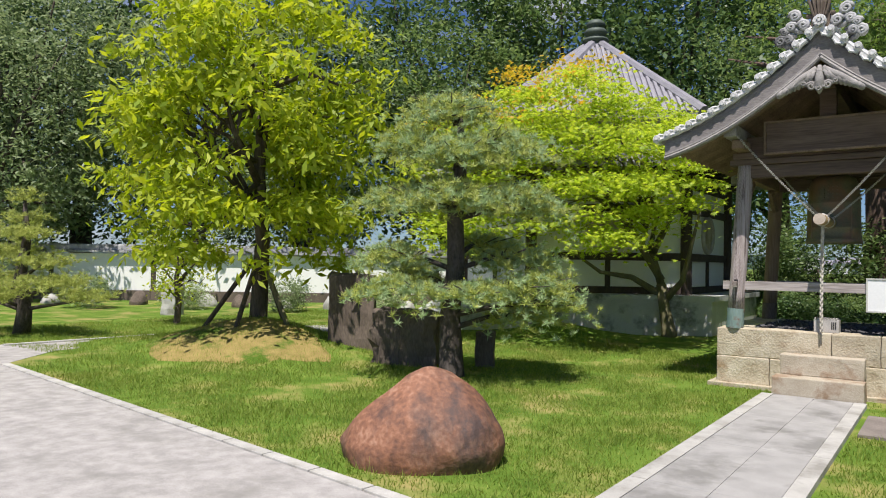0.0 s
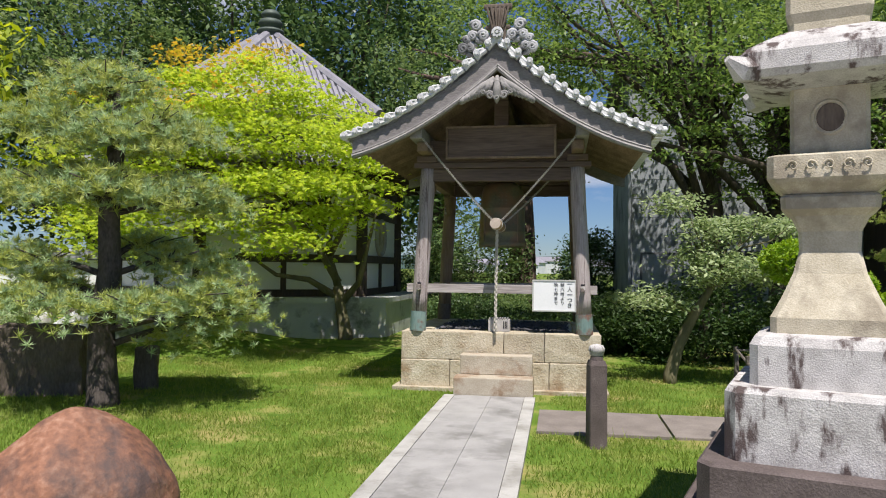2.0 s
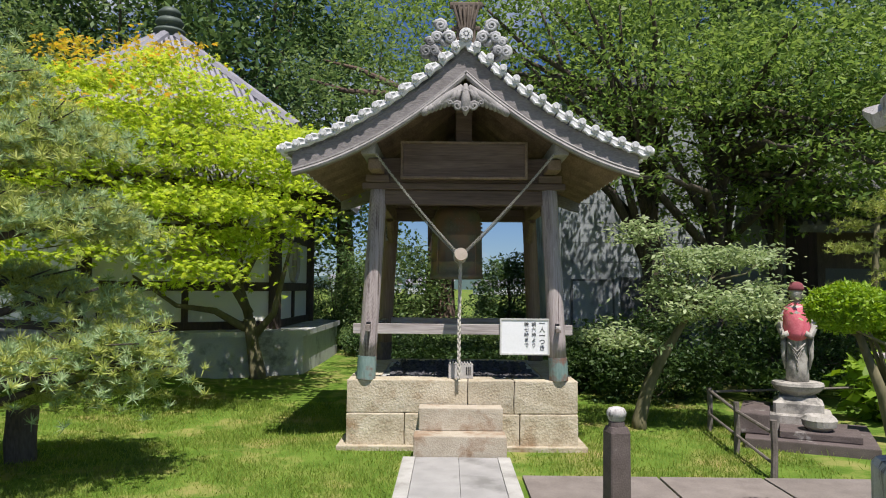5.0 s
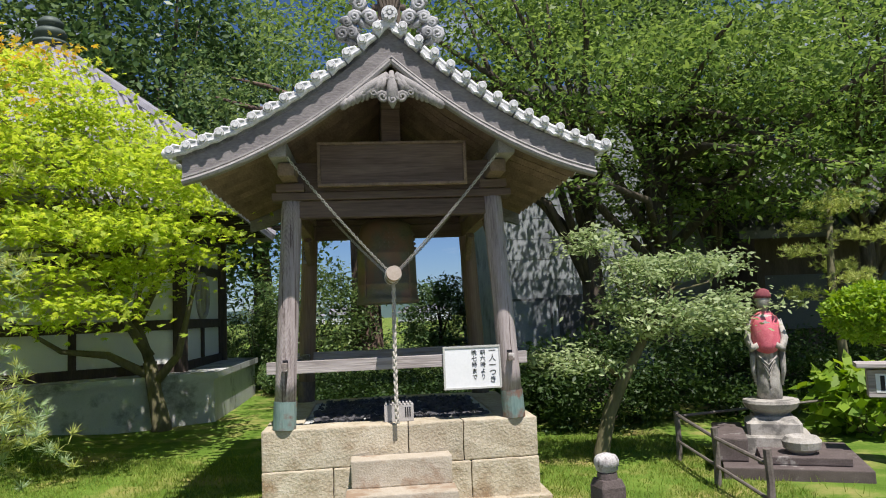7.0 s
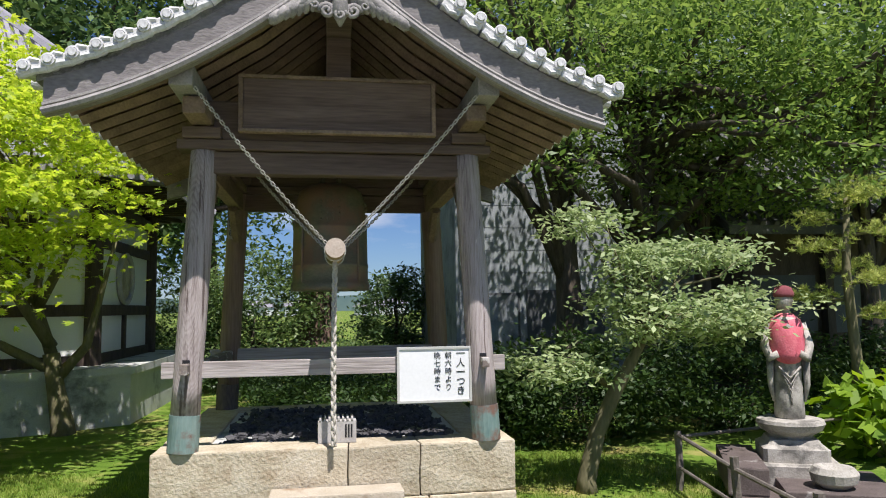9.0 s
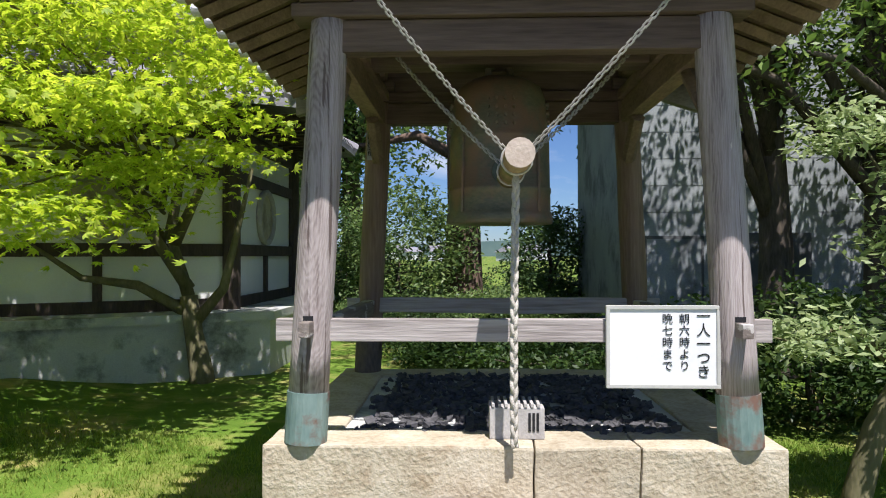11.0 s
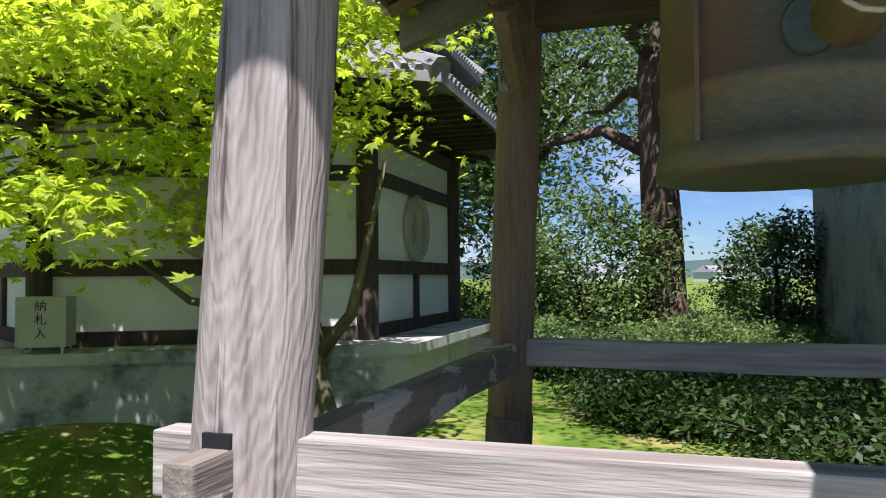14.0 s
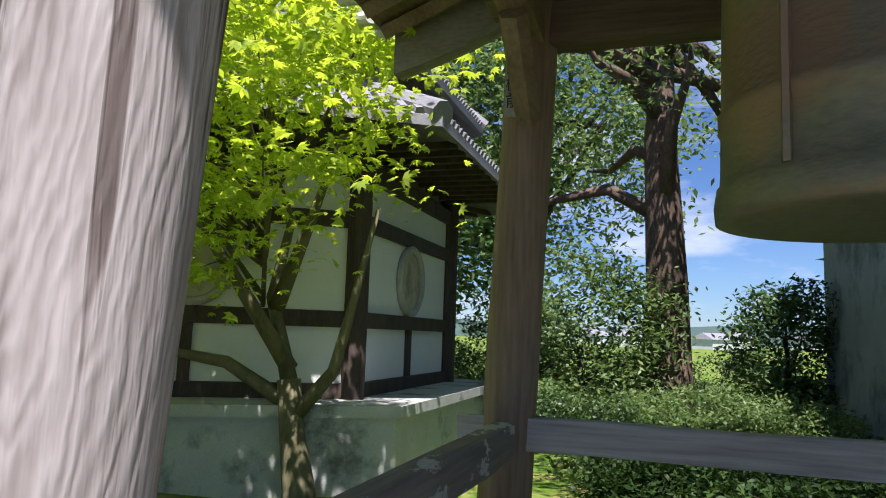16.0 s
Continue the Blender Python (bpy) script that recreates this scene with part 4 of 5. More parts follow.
for k in range(6):
    (xa, ya), (xb, yb) = hexa(HR, k), hexa(HR, (k + 1) % 6)
    L = math.hypot(xb - xa, yb - ya)
    at = pose(xa, ya, 0, 0, 0, math.degrees(math.atan2(yb - ya, xb - xa)))
    wall = part("wall", box(0.05, L - 0.05, 0.04, 0.1, BZ, 3.45), PLASTER, hall)
    wall.matrix_basis = at
    for z0, z1, d in ((BZ, BZ + 0.16, 0.03), (1.62, 1.80, 0.025), (2.72, 2.90, 0.025), (3.3, 3.5, 0.04)):
        part("beam", box(0.12, L - 0.12, -d, 0.06, z0, z1, 0.006), DARKWOOD, wall)
    for x in (0.0, L):
        part("corner_post", tube([(x, 0, BZ), (x, 0, 3.6)], 0.13, 12), DARKWOOD, wall) if x == 0 else None
    part("stud", box(L / 2 - 0.06, L / 2 + 0.06, -0.015, 0.06, BZ + 0.16, 1.62), DARKWOOD, wall)
    if k in (5, 0):
        b = bmesh.new()
        lathe([(0.0001, 0.0), (0.40, 0.0), (0.40, 0.02)], 32, b)
        b.transform(pose(L / 2, 0.035, 2.27, 90, 0, 0))
        win = part("round_window", b, LSTONE, wall, "pale round window screen")
        b = bmesh.new()
        pts = [(L / 2 + 0.43 * math.cos(a), 0.0, 2.27 + 0.43 * math.sin(a)) for a in np.linspace(0, 2 * math.pi, 33)]
        part("window_ring", tube(pts, 0.05, 8, b), CRATE, win)
    # brackets and rafters under the lower eave
    for i in range(11):
        x = L * (i + 0.5) / 11
        part("hall_rafter", box(x - 0.04, x + 0.04, -1.05, 0.05, 3.62, 3.70), DARKWOOD, wall)
for r0, z0, r1, z1, nm in ((4.8, 3.72, 3.0, 4.5, "lower_roof"), (4.0, 4.9, 0.25, 7.45, "upper_roof")):
    bm = bmesh.new()
    lo, hi, un = [bm.verts.new((*hexa(r0, k), z0 + 0.02)) for k in range(6)], [bm.verts.new((*hexa(r1, k), z1)) for k in range(6)], [bm.verts.new((*hexa(r0, k), z0 - 0.09)) for k in range(6)]
    ui = [bm.verts.new((*hexa(r1, k), z1 - 0.25)) for k in range(6)]
    for k in range(6):
        j = (k + 1) % 6
        bm.faces.new((lo[k], lo[j], hi[j], hi[k]))
        bm.faces.new((un[j], un[k], ui[k], ui[j]))
        bm.faces.new((lo[j], lo[k], un[k], un[j]))
    bm.faces.new(hi)
    rf = part(nm, bm, TILE2, hall)
    for k in range(6):
        j = (k + 1) % 6
        A, B = Vector((*hexa(r0, k), z0 + 0.04)), Vector((*hexa(r0, j), z0 + 0.04))
        C, D = Vector((*hexa(r1, k), z1 + 0.02)), Vector((*hexa(r1, j), z1 + 0.02))
        part("hip_ridge", tube([A, A.lerp(C, 0.5), C], [0.14, 0.13, 0.12], 8), TILE2, rf)
        bm = bmesh.new()
        n = 15
        mid_lo, mid_hi = (A + B) / 2, (C + D) / 2
        run = mid_hi - mid_lo
        half0, half1 = (B - A).length / 2, (D - C).length / 2
        e = (B - A).normalized()
        for i in range(-n, n + 1):
            off = half0 * i / (n + 0.5)
            t = 1.0 if abs(off) <= half1 else (half0 - abs(off)) / (half0 - half1)
            if t > 0.03:
                tube([mid_lo + e * off, mid_lo + e * off + run * t], 0.055, 5, bm)
        tagged(part("roof_tiling", bm, TILE2, rf), kind="stuff")
part("upper_wall", prism([hexa(2.8, k) for k in range(6)], 4.4, 5.3), PLASTER, hall)
part("finial", lathe([(0.34, 7.2), (0.36, 7.35), (0.30, 7.4), (0.30, 7.62), (0.38, 7.68), (0.36, 7.78), (0.16, 7.85), (0.30, 7.95), (0.34, 8.05), (0.28, 8.18), (0.14, 8.24), (0.26, 8.32), (0.27, 8.42), (0.18, 8.56), (0.03, 8.64)], 20, None, (0, 0, -7.2)), BRONZE2, hall, "green copper roof finial", smooth=True).matrix_basis = Matrix.Translation((HC.x, HC.y, 7.28)) @ Matrix.Diagonal((0.95, 0.95, 0.66, 1))

# ---- grey building behind ----
barn = thing("grey_building", "plain grey sided building behind the bell tower", "building")
part("wall", box(2.45, 7.6, 8.6, 14.5, -0.05, 6.4), SIDING, barn)
for i in range(14):
    part("siding_board", box(2.43, 7.61, 8.585, 8.6, 0.1 + i * 0.45, 0.1 + i * 0.45 + 0.435), SIDING, barn)
part("roof", box(2.1, 7.9, 8.3, 14.8, 6.4, 6.6, 0.02), SIDING2, barn)
part("door_frame", box(2.65, 3.65, 8.55, 8.583, 0.0, 1.95), SIDING2, barn)
part("door_panel", box(2.7, 3.6, 8.535, 8.55, 0.05, 1.9), SIDING, barn)
part("sliding_door", box(3.8, 5.4, 8.53, 8.583, 0.0, 2.0), SIDING2, barn, "dark sliding door")
part("drain_pipe", tube([(2.4, 8.53, 0), (2.4, 8.53, 6.3)], 0.05, 8), SIDING, barn)

# ---- open hall on the far side ----
shed = thing("far_hall", "dark timber hall, shade painted into its grey tiled roof", "hall")
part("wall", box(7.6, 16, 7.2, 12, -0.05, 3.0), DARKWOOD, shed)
for i in range(5):
    part("hall_post", box(7.5 + i * 1.7, 7.66 + i * 1.7, 7.0, 7.16, 0, 3.0), DARKWOOD, shed)
    part("shoji", box(7.75 + i * 1.7, 9.1 + i * 1.7, 7.17, 7.195, 1.1, 2.2), SIDING2, shed)
bm = bmesh.new()
for (y0, z0), (y1, z1) in (((5.9, 3.0), (9.6, 5.6)), ((13.3, 3.0), (9.6, 5.6))):
    vs = [bm.verts.new(p) for p in ((6.6, y0, z0), (17, y0, z0), (17, y1, z1), (6.6, y1, z1))]
    wv = [bm.verts.new(p) for p in ((6.6, y0, z0 - 0.15), (17, y0, z0 - 0.15), (17, y1, z1 - 0.15), (6.6, y1, z1 - 0.15))]
    bm.faces.new(vs), bm.faces.new(wv[::-1])
    for k in range(4):
        bm.faces.new((vs[k], wv[k], wv[(k + 1) % 4], vs[(k + 1) % 4]))
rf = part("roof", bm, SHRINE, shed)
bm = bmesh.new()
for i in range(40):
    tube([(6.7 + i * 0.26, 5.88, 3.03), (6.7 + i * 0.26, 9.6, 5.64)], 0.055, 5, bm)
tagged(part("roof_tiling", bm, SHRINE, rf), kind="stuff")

# ---- boundary wall far behind the garden ----
fw = thing("garden_wall", "white plastered boundary wall with a tiled coping", "wall", kind="structure")
for i in range(8):
    a = Vector((-34, -3.5, 0)).lerp(Vector((-10.2, 13.5, 0)), i / 8)
    b = Vector((-34, -3.5, 0)).lerp(Vector((-10.2, 13.5, 0)), (i + 1) / 8)
    at = pose(a.x, a.y, 0, 0, 0, math.degrees(math.atan2((b - a).y, (b - a).x)))
    L = (b - a).length
    o = part("wall_bay", box(0, L - 0.02, -0.1, 0.1, 0.35, 1.65), PLASTER, fw)
    o.matrix_basis = at
    part("footing", box(0, L - 0.02, -0.14, 0.14, -0.1, 0.35), STELE, o)
    part("wall_post", box(0, 0.16, -0.13, 0.13, 0.35, 1.65), DARKWOOD, o)
    bm = box(0, L, -0.32, 0.32, 1.68, 1.76, 0.01)
    box(0, L, -0.1, 0.1, 1.76, 1.98, 0.04, bm)
    part("coping", bm, TILE, o)

# ---- stone lantern by the path ----
lan = thing("stone_lantern", "tall weathered granite lantern on a brown plinth", "stone lantern", pose(2.13, -4.96, 0, 0, 0, -19) @ Matrix.Diagonal((0.9, 0.9, 0.975, 1)))
part("plinth", square_loft([(0.80, -0.05), (0.80, 0.27), (0.78, 0.29)]), PLINTH, lan, "dark brown lower plinth")
part("plinth", square_loft([(0.65, 0.29), (0.65, 0.60), (0.63, 0.615)]), PLINTH, lan)
bm = square_loft([(0.52, 0.61), (0.52, 0.955), (0.50, 0.985)])
part("base_block", bm, LSTONE2, lan, "granite block streaked with dark stains")
bm = square_loft([(0.40, 0.985), (0.40, 1.19), (0.375, 1.235), (0.33, 1.25)])
part("upper_block", bm, LSTONE2, lan)
part("shaft", square_loft([(0.30, 1.25), (0.30, 1.33), (0.245, 1.43), (0.185, 1.56), (0.155, 1.68), (0.16, 1.78), (0.20, 1.86), (0.245, 1.895), (0.25, 1.955), (0.235, 1.97)]), LSTONE, lan)
plt = part("platform", square_loft([(0.22, 1.97), (0.30, 2.03), (0.315, 2.05), (0.315, 2.165), (0.30, 2.175)]), LSTONE, lan)
bm = bmesh.new()
for i in range(5):
    scroll(-0.18 + i * 0.09, 2.11, 0.03, 1.2, -0.318, 1 if i % 2 else -1, bm, 0.006)
part("carving", bm, LSTONE, plt)
fb = part("fire_box", square_loft([(0.20, 2.175), (0.20, 2.535)]), LSTONE, lan)
bm = bmesh.new()
pts = [(0.085 * math.cos(a), -0.202, 2.37 + 0.085 * math.sin(a)) for a in np.linspace(0, 2 * math.pi, 25)]
tube(pts, 0.012, 6, bm)
part("moon_window", bm, LSTONE, fb)
# flat dark disc paints the shade of the window opening on the fire box
bm = bmesh.new()
lathe([(0.075, 0), (0.07, 0.006)], 20, bm)
bm.transform(pose(0.01, -0.2, 2.37, 90, 0, 0))
part("recess_shade", bm, STELE, fb)
part("roof", square_loft([(0.22, 2.53), (0.42, 2.565), (0.45, 2.60), (0.45, 2.69), (0.41, 2.735), (0.30, 2.80), (0.24, 2.83)]), LSTONE2, lan, "mossy stone roof with upturned corners")
for k in range(4):
    a = math.pi / 4 + k * math.pi / 2
    c, s = math.cos(a), math.sin(a)
    part("roof_corner", tube([(0.5 * c, 0.5 * s, 2.63), (0.62 * c, 0.62 * s, 2.61), (0.71 * c, 0.71 * s, 2.66)], [0.085, 0.07, 0.02], 6), LSTONE2, lan)
part("jewel_base", square_loft([(0.20, 2.83), (0.20, 2.88), (0.22, 2.93), (0.22, 3.03), (0.19, 3.06)]), LSTONE, lan)
part("jewel", lathe([(0.14, 3.06), (0.19, 3.15), (0.18, 3.28), (0.09, 3.4), (0.01, 3.48)], 16), LSTONE, lan, smooth=True)

# ---- stone stake by the path ----
stake = thing("marker_post", "dark stone marker post with a pale carved cap", "post", pose(1.06, -2.62, 0, 0, 0, 12))
part("shaft", square_loft([(0.078, -0.06), (0.074, 0.70), (0.06, 0.74)]), PLINTH, stake)
part("neck", lathe([(0.058, 0.735), (0.055, 0.775)], 14), PLINTH, stake)
part("cap", lathe([(0.045, 0.775), (0.062, 0.79), (0.064, 0.81), (0.07, 0.815), (0.071, 0.845), (0.058, 0.868), (0.02, 0.88)], 9), LSTONE2, stake, "pale lichened cap", smooth=True)


# ---- boulder, steles ----
def boulder(w, d, h, seed, mat, name, label, at, pointy=0.7, rough=0.10):
    bm = bmesh.new()
    bmesh.ops.create_icosphere(bm, subdivisions=5, radius=1)
    for v in bm.verts:
        p = v.co.copy()
        z = max(p.z, -0.35)
        k = 1 - pointy * 0.35 * max(z, 0)
        q = Vector((p.x * w * k, p.y * d * k, (z + 0.35) / 1.35 * h))
        q.x += 0.14 * w * max(z, 0)
        q += noise.noise_vector(p * 1.3 + Vector((seed, 0, 0))) * rough * w
        q += noise.noise_vector(p * 5 + Vector((seed, 3, 0))) * rough * 0.13 * w
        q += noise.noise_vector(p * 14 + Vector((seed, 7, 0))) * rough * 0.04 * w
        v.co = q - Vector((0, 0, 0.06))
    return single(name, bm, mat, label, "rock", at, smooth=True)


boulder(0.645, 0.47, 0.72, 2.2, ROCK, "boulder", "smooth reddish-brown boulder lying in the lawn", pose(-2.08, -5.22, 0.0, 0, 0, 25), 0.8, 0.11)


def slab_stone(w, d, h, mat, name, label, at, jit=0.03):
    bm = box(-w / 2, w / 2, -d / 2, d / 2, -0.12, h, 0.025, None, None, 0, 6)
    for v in bm.verts:
        n = noise.noise_vector(v.co * 4 + Vector((h * 7, w * 5, 0)))
        v.co += Vector((n.x * jit, n.y * jit, n.z * jit * (1.6 if v.co.z > h * 0.7 else 0.2)))
    return single(name, bm, mat, label, "stone", at)


slab_stone(0.72, 0.25, 1.30, STELE, "standing_stone", "tall dark standing stone slab beside the pine", pose(-6.45, -1.35, 0, 0, 0, 34))
slab_stone(0.95, 0.45, 0.80, STELE, "cut_stone_block", "rough broken dark stone block beside the standing stone", pose(-5.25, -1.5, 0, 0, 0, 30), 0.07)
slab_stone(0.28, 0.2, 0.5, STELE, "short_stone_post", "short brown stone post in the lawn", pose(-4.35, -0.75, 0, 0, 0, 25), 0.015)
slab_stone(0.42, 0.4, 0.85, GRANITE, "garden_stone", "weathered grey stone stump in the far lawn", pose(-15.7, 1.6, 0, 0, 0, 20), 0.06)
for i in range(14):
    boulder(0.3 + 0.12 * math.sin(i * 3.1), 0.28, 0.42 + 0.1 * math.cos(i * 2.3), i + 5.0, GRANITE if i % 3 else STELE, "edging_rock", "grey garden rock below the boundary wall", pose(-24 + i * 1.15, 1.5 + i * 0.62 + 0.3 * math.sin(i * 5), 0, 0, 0, i * 40))

# ---- statue ----
st = thing("statue_pedestal", "mossy stepped stone pedestal with a lotus top", "pedestal", pose(4.05, 0.85, 0, 0, 0, -25))
part("lower_slab", box(-0.55, 0.75, -1.0, 0.45, -0.05, 0.10, 0.012), PLINTH, st)
part("side_block", box(-0.62, -0.30, -0.75, 0.3, 0.10, 0.33, 0.015, jitter=0.01, cuts=2), PLINTH, st)
part("front_slab", box(-0.2, 0.6, -0.85, -0.35, 0.104, 0.18, 0.01), PLINTH, st)
part("tier", square_loft([(0.36, 0.10), (0.36, 0.27), (0.33, 0.285)]), STATUE, st)
part("tier", square_loft([(0.27, 0.285), (0.27, 0.40), (0.22, 0.43), (0.20, 0.47)]), STATUE, st)
part("lotus", lathe([(0.17, 0.47), (0.19, 0.50), (0.26, 0.545), (0.29, 0.60), (0.28, 0.63), (0.24, 0.64)], 20), STATUE, st)
b = part("wash_bowl", lathe([(0.10, 0.18), (0.17, 0.23), (0.185, 0.30), (0.15, 0.345), (0.13, 0.34), (0.05, 0.30)], 18), STATUE, st)
b.location = (0.2, -0.62, 0)
bm = bmesh.new()
lathe([(0.13, 0.64), (0.17, 0.66), (0.165, 0.85), (0.15, 1.0), (0.16, 1.15), (0.185, 1.35), (0.19, 1.48), (0.15, 1.56), (0.06, 1.60), (0.055, 1.63)], 20, bm)
for s in (-1, 1):
    tube([(s * 0.17, 0, 1.5), (s * 0.24, -0.04, 1.3), (s * 0.2, -0.14, 1.2), (s * 0.12, -0.17, 1.24)], [0.06, 0.06, 0.045, 0.035], 8, bm)
    tube([(s * 0.19, -0.06, 1.24), (s * 0.2, -0.05, 0.95), (s * 0.17, -0.04, 0.8)], [0.05, 0.035, 0.015], 7, bm)
for i in range(5):
    tube([(-0.12 + i * 0.03, -0.15, 1.12 - 0.05 * i), (0.0, -0.175, 1.02 - 0.06 * i), (0.12 - i * 0.03, -0.15, 1.12 - 0.05 * i)], 0.012, 5, bm)
lathe([(0.03, 1.61), (0.085, 1.65), (0.105, 1.72), (0.095, 1.80)], 16, bm)
bm.transform(Matrix.Diagonal((0.86, 0.9, 1, 1)))
ST = pose(4.05, 0.85, 0, 0, 0, -25) @ Matrix.Diagonal((0.88, 0.88, 0.985, 1))
single("stone_statue", bm, STATUE, "standing grey stone statue on a lotus pedestal", "statue", ST, smooth=True)
bm = lathe([(0.165, 1.20), (0.18, 1.28), (0.183, 1.38), (0.178, 1.46), (0.15, 1.54), (0.07, 1.605)], 20)
for v in bm.verts:
    # the cloth hangs to a point in front and rides up at the back
    v.co.z += 0.13 * (v.co.y / 0.18 + 0.5) * max(0.0, (1.5 - v.co.z) / 0.3)
    v.co += noise.noise_vector(v.co * 14) * 0.008
single("cloth_bib", bm, RED, "faded pink-red cloth bib tied round the statue", "bib", ST, smooth=True)
single("knit_hat", lathe([(0.102, 1.755), (0.104, 1.785), (0.082, 1.84), (0.03, 1.862)], 16), REDBROWN, "maroon knitted hat on the statue head", "hat", ST, smooth=True)

# pipe fence beside the statue
fence = thing("pipe_fence", "low rusty pipe fence round the statue plot", "fence")
FP = [(3.07, 1.07), (2.95, -0.05), (2.87, -1.1)]
for x, y in FP:
    part("fence_post", tube([(x, y, -0.05), (x + 0.01, y, 0.25), (x, y, 0.52)], [0.036, 0.032, 0.034], 8, None, 0.1), RUST, fence)
part("fence_rail", tube([(*FP[0], 0.49), (*FP[1], 0.43), (*FP[2], 0.40)], 0.018, 7), RUST, fence)
part("fence_rail", tube([(*FP[0], 0.47), (5.3, 1.75, 0.45)], 0.016, 7), RUST, fence)
part("fence_rail", tube([(*FP[0], 0.2), (*FP[1], 0.17), (*FP[2], 0.12)], 0.016, 7), RUST, fence)

# small roofed notice by the plants
nb = thing("roofed_notice", "small wooden notice box with a sloping roof on a post", "sign", pose(5.0, 0.25, -0.05, 0, 0, -30))
part("post", box(-0.04, 0.04, -0.03, 0.03, -0.05, 0.85, 0.004), RUST, nb)
part("case", box(-0.2, 0.2, -0.08, 0.1, 0.72, 1.0, 0.006), WOODX, nb)
part("roof", box(-0.3, 0.3, -0.16, 0.18, 1.02, 1.07, 0.01), WOODX, nb)
part("paper", box(-0.13, 0.13, -0.084, -0.081, 0.77, 0.96), WHITE, nb)
for i in range(3):
    part("writing_mark", box(-0.09 + i * 0.07, -0.05 + i * 0.07, -0.087, -0.085, 0.79, 0.94), INK, nb)

# stairs up to the hall's terrace, with sloping cheek walls
stairs = thing("hall_stairs", "pale concrete stairs with sloping cheek walls before the hall", "stairs", pose(-6.73, 4.17, 0, 0, 0, 150))
for x0 in (0.45, 2.45):
    bm = bmesh.new()
    side = [[bm.verts.new((x, y, z)) for y, z in ((0.06, -0.05), (0.06, BZ), (0.25, BZ), (1.55, 0.12), (1.55, -0.05))] for x in (x0, x0 + 0.26)]
    for k in range(5):
        bm.faces.new((side[0][k], side[0][(k + 1) % 5], side[1][(k + 1) % 5], side[1][k]))
    bm.faces.new(side[0][::-1])
    bm.faces.new(side[1])
    bmesh.ops.recalc_face_normals(bm, faces=bm.faces[:])
    part("cheek_wall", bm, CONC, stairs)
for i in range(4):
    part("step", box(0.715, 2.445, 0.06, 1.45 - i * 0.3, i * 0.172, (i + 1) * 0.172, 0.006), CONC, stairs)

# incense / offering box before the hall
ob = thing("slip_box", "metal lattice box for paper slips on the hall base", "box", pose(-6.28, 4.62, BZ, 0, 0, 26) @ Matrix.Diagonal((0.9, 0.9, 0.9, 1)))
part("box_body", box(-0.26, 0.26, -0.16, 0.16, 0.07, 0.62, 0.006), ALU, ob)
for x in (-0.22, 0.2):
    for y in (-0.13, 0.11):
        part("leg", box(x, x + 0.025, y, y + 0.025, 0.0, 0.07), ALU, ob)
writing("納札入", 0.0, 0.58, 0.13, 0.15, -0.165, ob)

# ---- trees and plants ----
# young yellow-green tree on the mound, with its props
t1 = tree("young_tree", "young tree with bright yellow-green leaves on a mound", (-8.2, -1.75, 0.5), 5, 0.13, ((-0.3, -0.25, 3.0), (2.45, 2.0, 2.95)), L_BRIGHT, BARK, 165, 92, (0.26, 0.26, 0.12), 0.195, 11, 1, 0.36, 0.55, n_limb=26, low=-0.75, shell=0.35, trunk_top=4.4)
for k, (dx, dy) in enumerate(((-0.75, -0.55), (0.35, -0.75), (0.85, -0.1), (-0.2, 0.8))):
    pr = thing("tree_prop", "dark wooden prop pole bracing the young tree", "prop", group="props round the young tree")
    part("pole", tube([(-8.2 + dx, -1.75 + dy, rise(-8.2 + dx, -1.75 + dy) - 0.05), (-8.2 + dx * 0.12, -1.75 + dy * 0.12, 1.5)], 0.04, 8), BARK if k != 2 else MAPLEBARK, pr)

# garden pine with layered pads
pine = thing("garden_pine", "trained garden pine with layered needle pads", "pine tree", pose(-4.2, -1.85, 0))
rng = np.random.default_rng(21)
tr = tube([(0, 0, -0.1), (0.02, 0, 0.05), (-0.03, 0.02, 0.8), (0.05, 0, 1.5), (0.02, 0.04, 2.1), (0.12, 0, 2.8), (0.1, 0, 3.5)], [0.22, 0.17, 0.14, 0.125, 0.11, 0.08, 0.03], 12, None, 0.25)
PADS = [(-0.05, -0.1, 3.55, 0.65, 0.3), (-0.55, 0.0, 3.15, 0.6, 0.22), (0.6, -0.1, 3.1, 0.7, 0.24), (0.1, -0.5, 2.95, 0.6, 0.22),
        (-0.75, 0.1, 2.42, 0.6, 0.16), (0.75, -0.2, 2.4, 0.7, 0.18), (0.05, -0.55, 2.4, 0.6, 0.17), (-0.2, 0.6, 2.6, 0.6, 0.2), (1.1, 0.3, 2.3, 0.45, 0.14),
        (-0.8, 0.0, 1.62, 0.55, 0.2), (0.9, 0.2, 1.62, 0.6, 0.2), (0.45, 0.6, 1.8, 0.5, 0.18),
        (-0.65, -0.45, 1.22, 0.62, 0.15), (0.35, -0.65, 1.18, 0.55, 0.15), (1.05, -0.3, 1.25, 0.6, 0.2), (0.95, 0.1, 0.85, 0.5, 0.14), (1.3, -0.15, 1.02, 0.45, 0.18), (-0.6, 0.5, 1.35, 0.45, 0.16)]
R30 = Matrix.Rotation(radians(30), 3, "Z")
cen = []
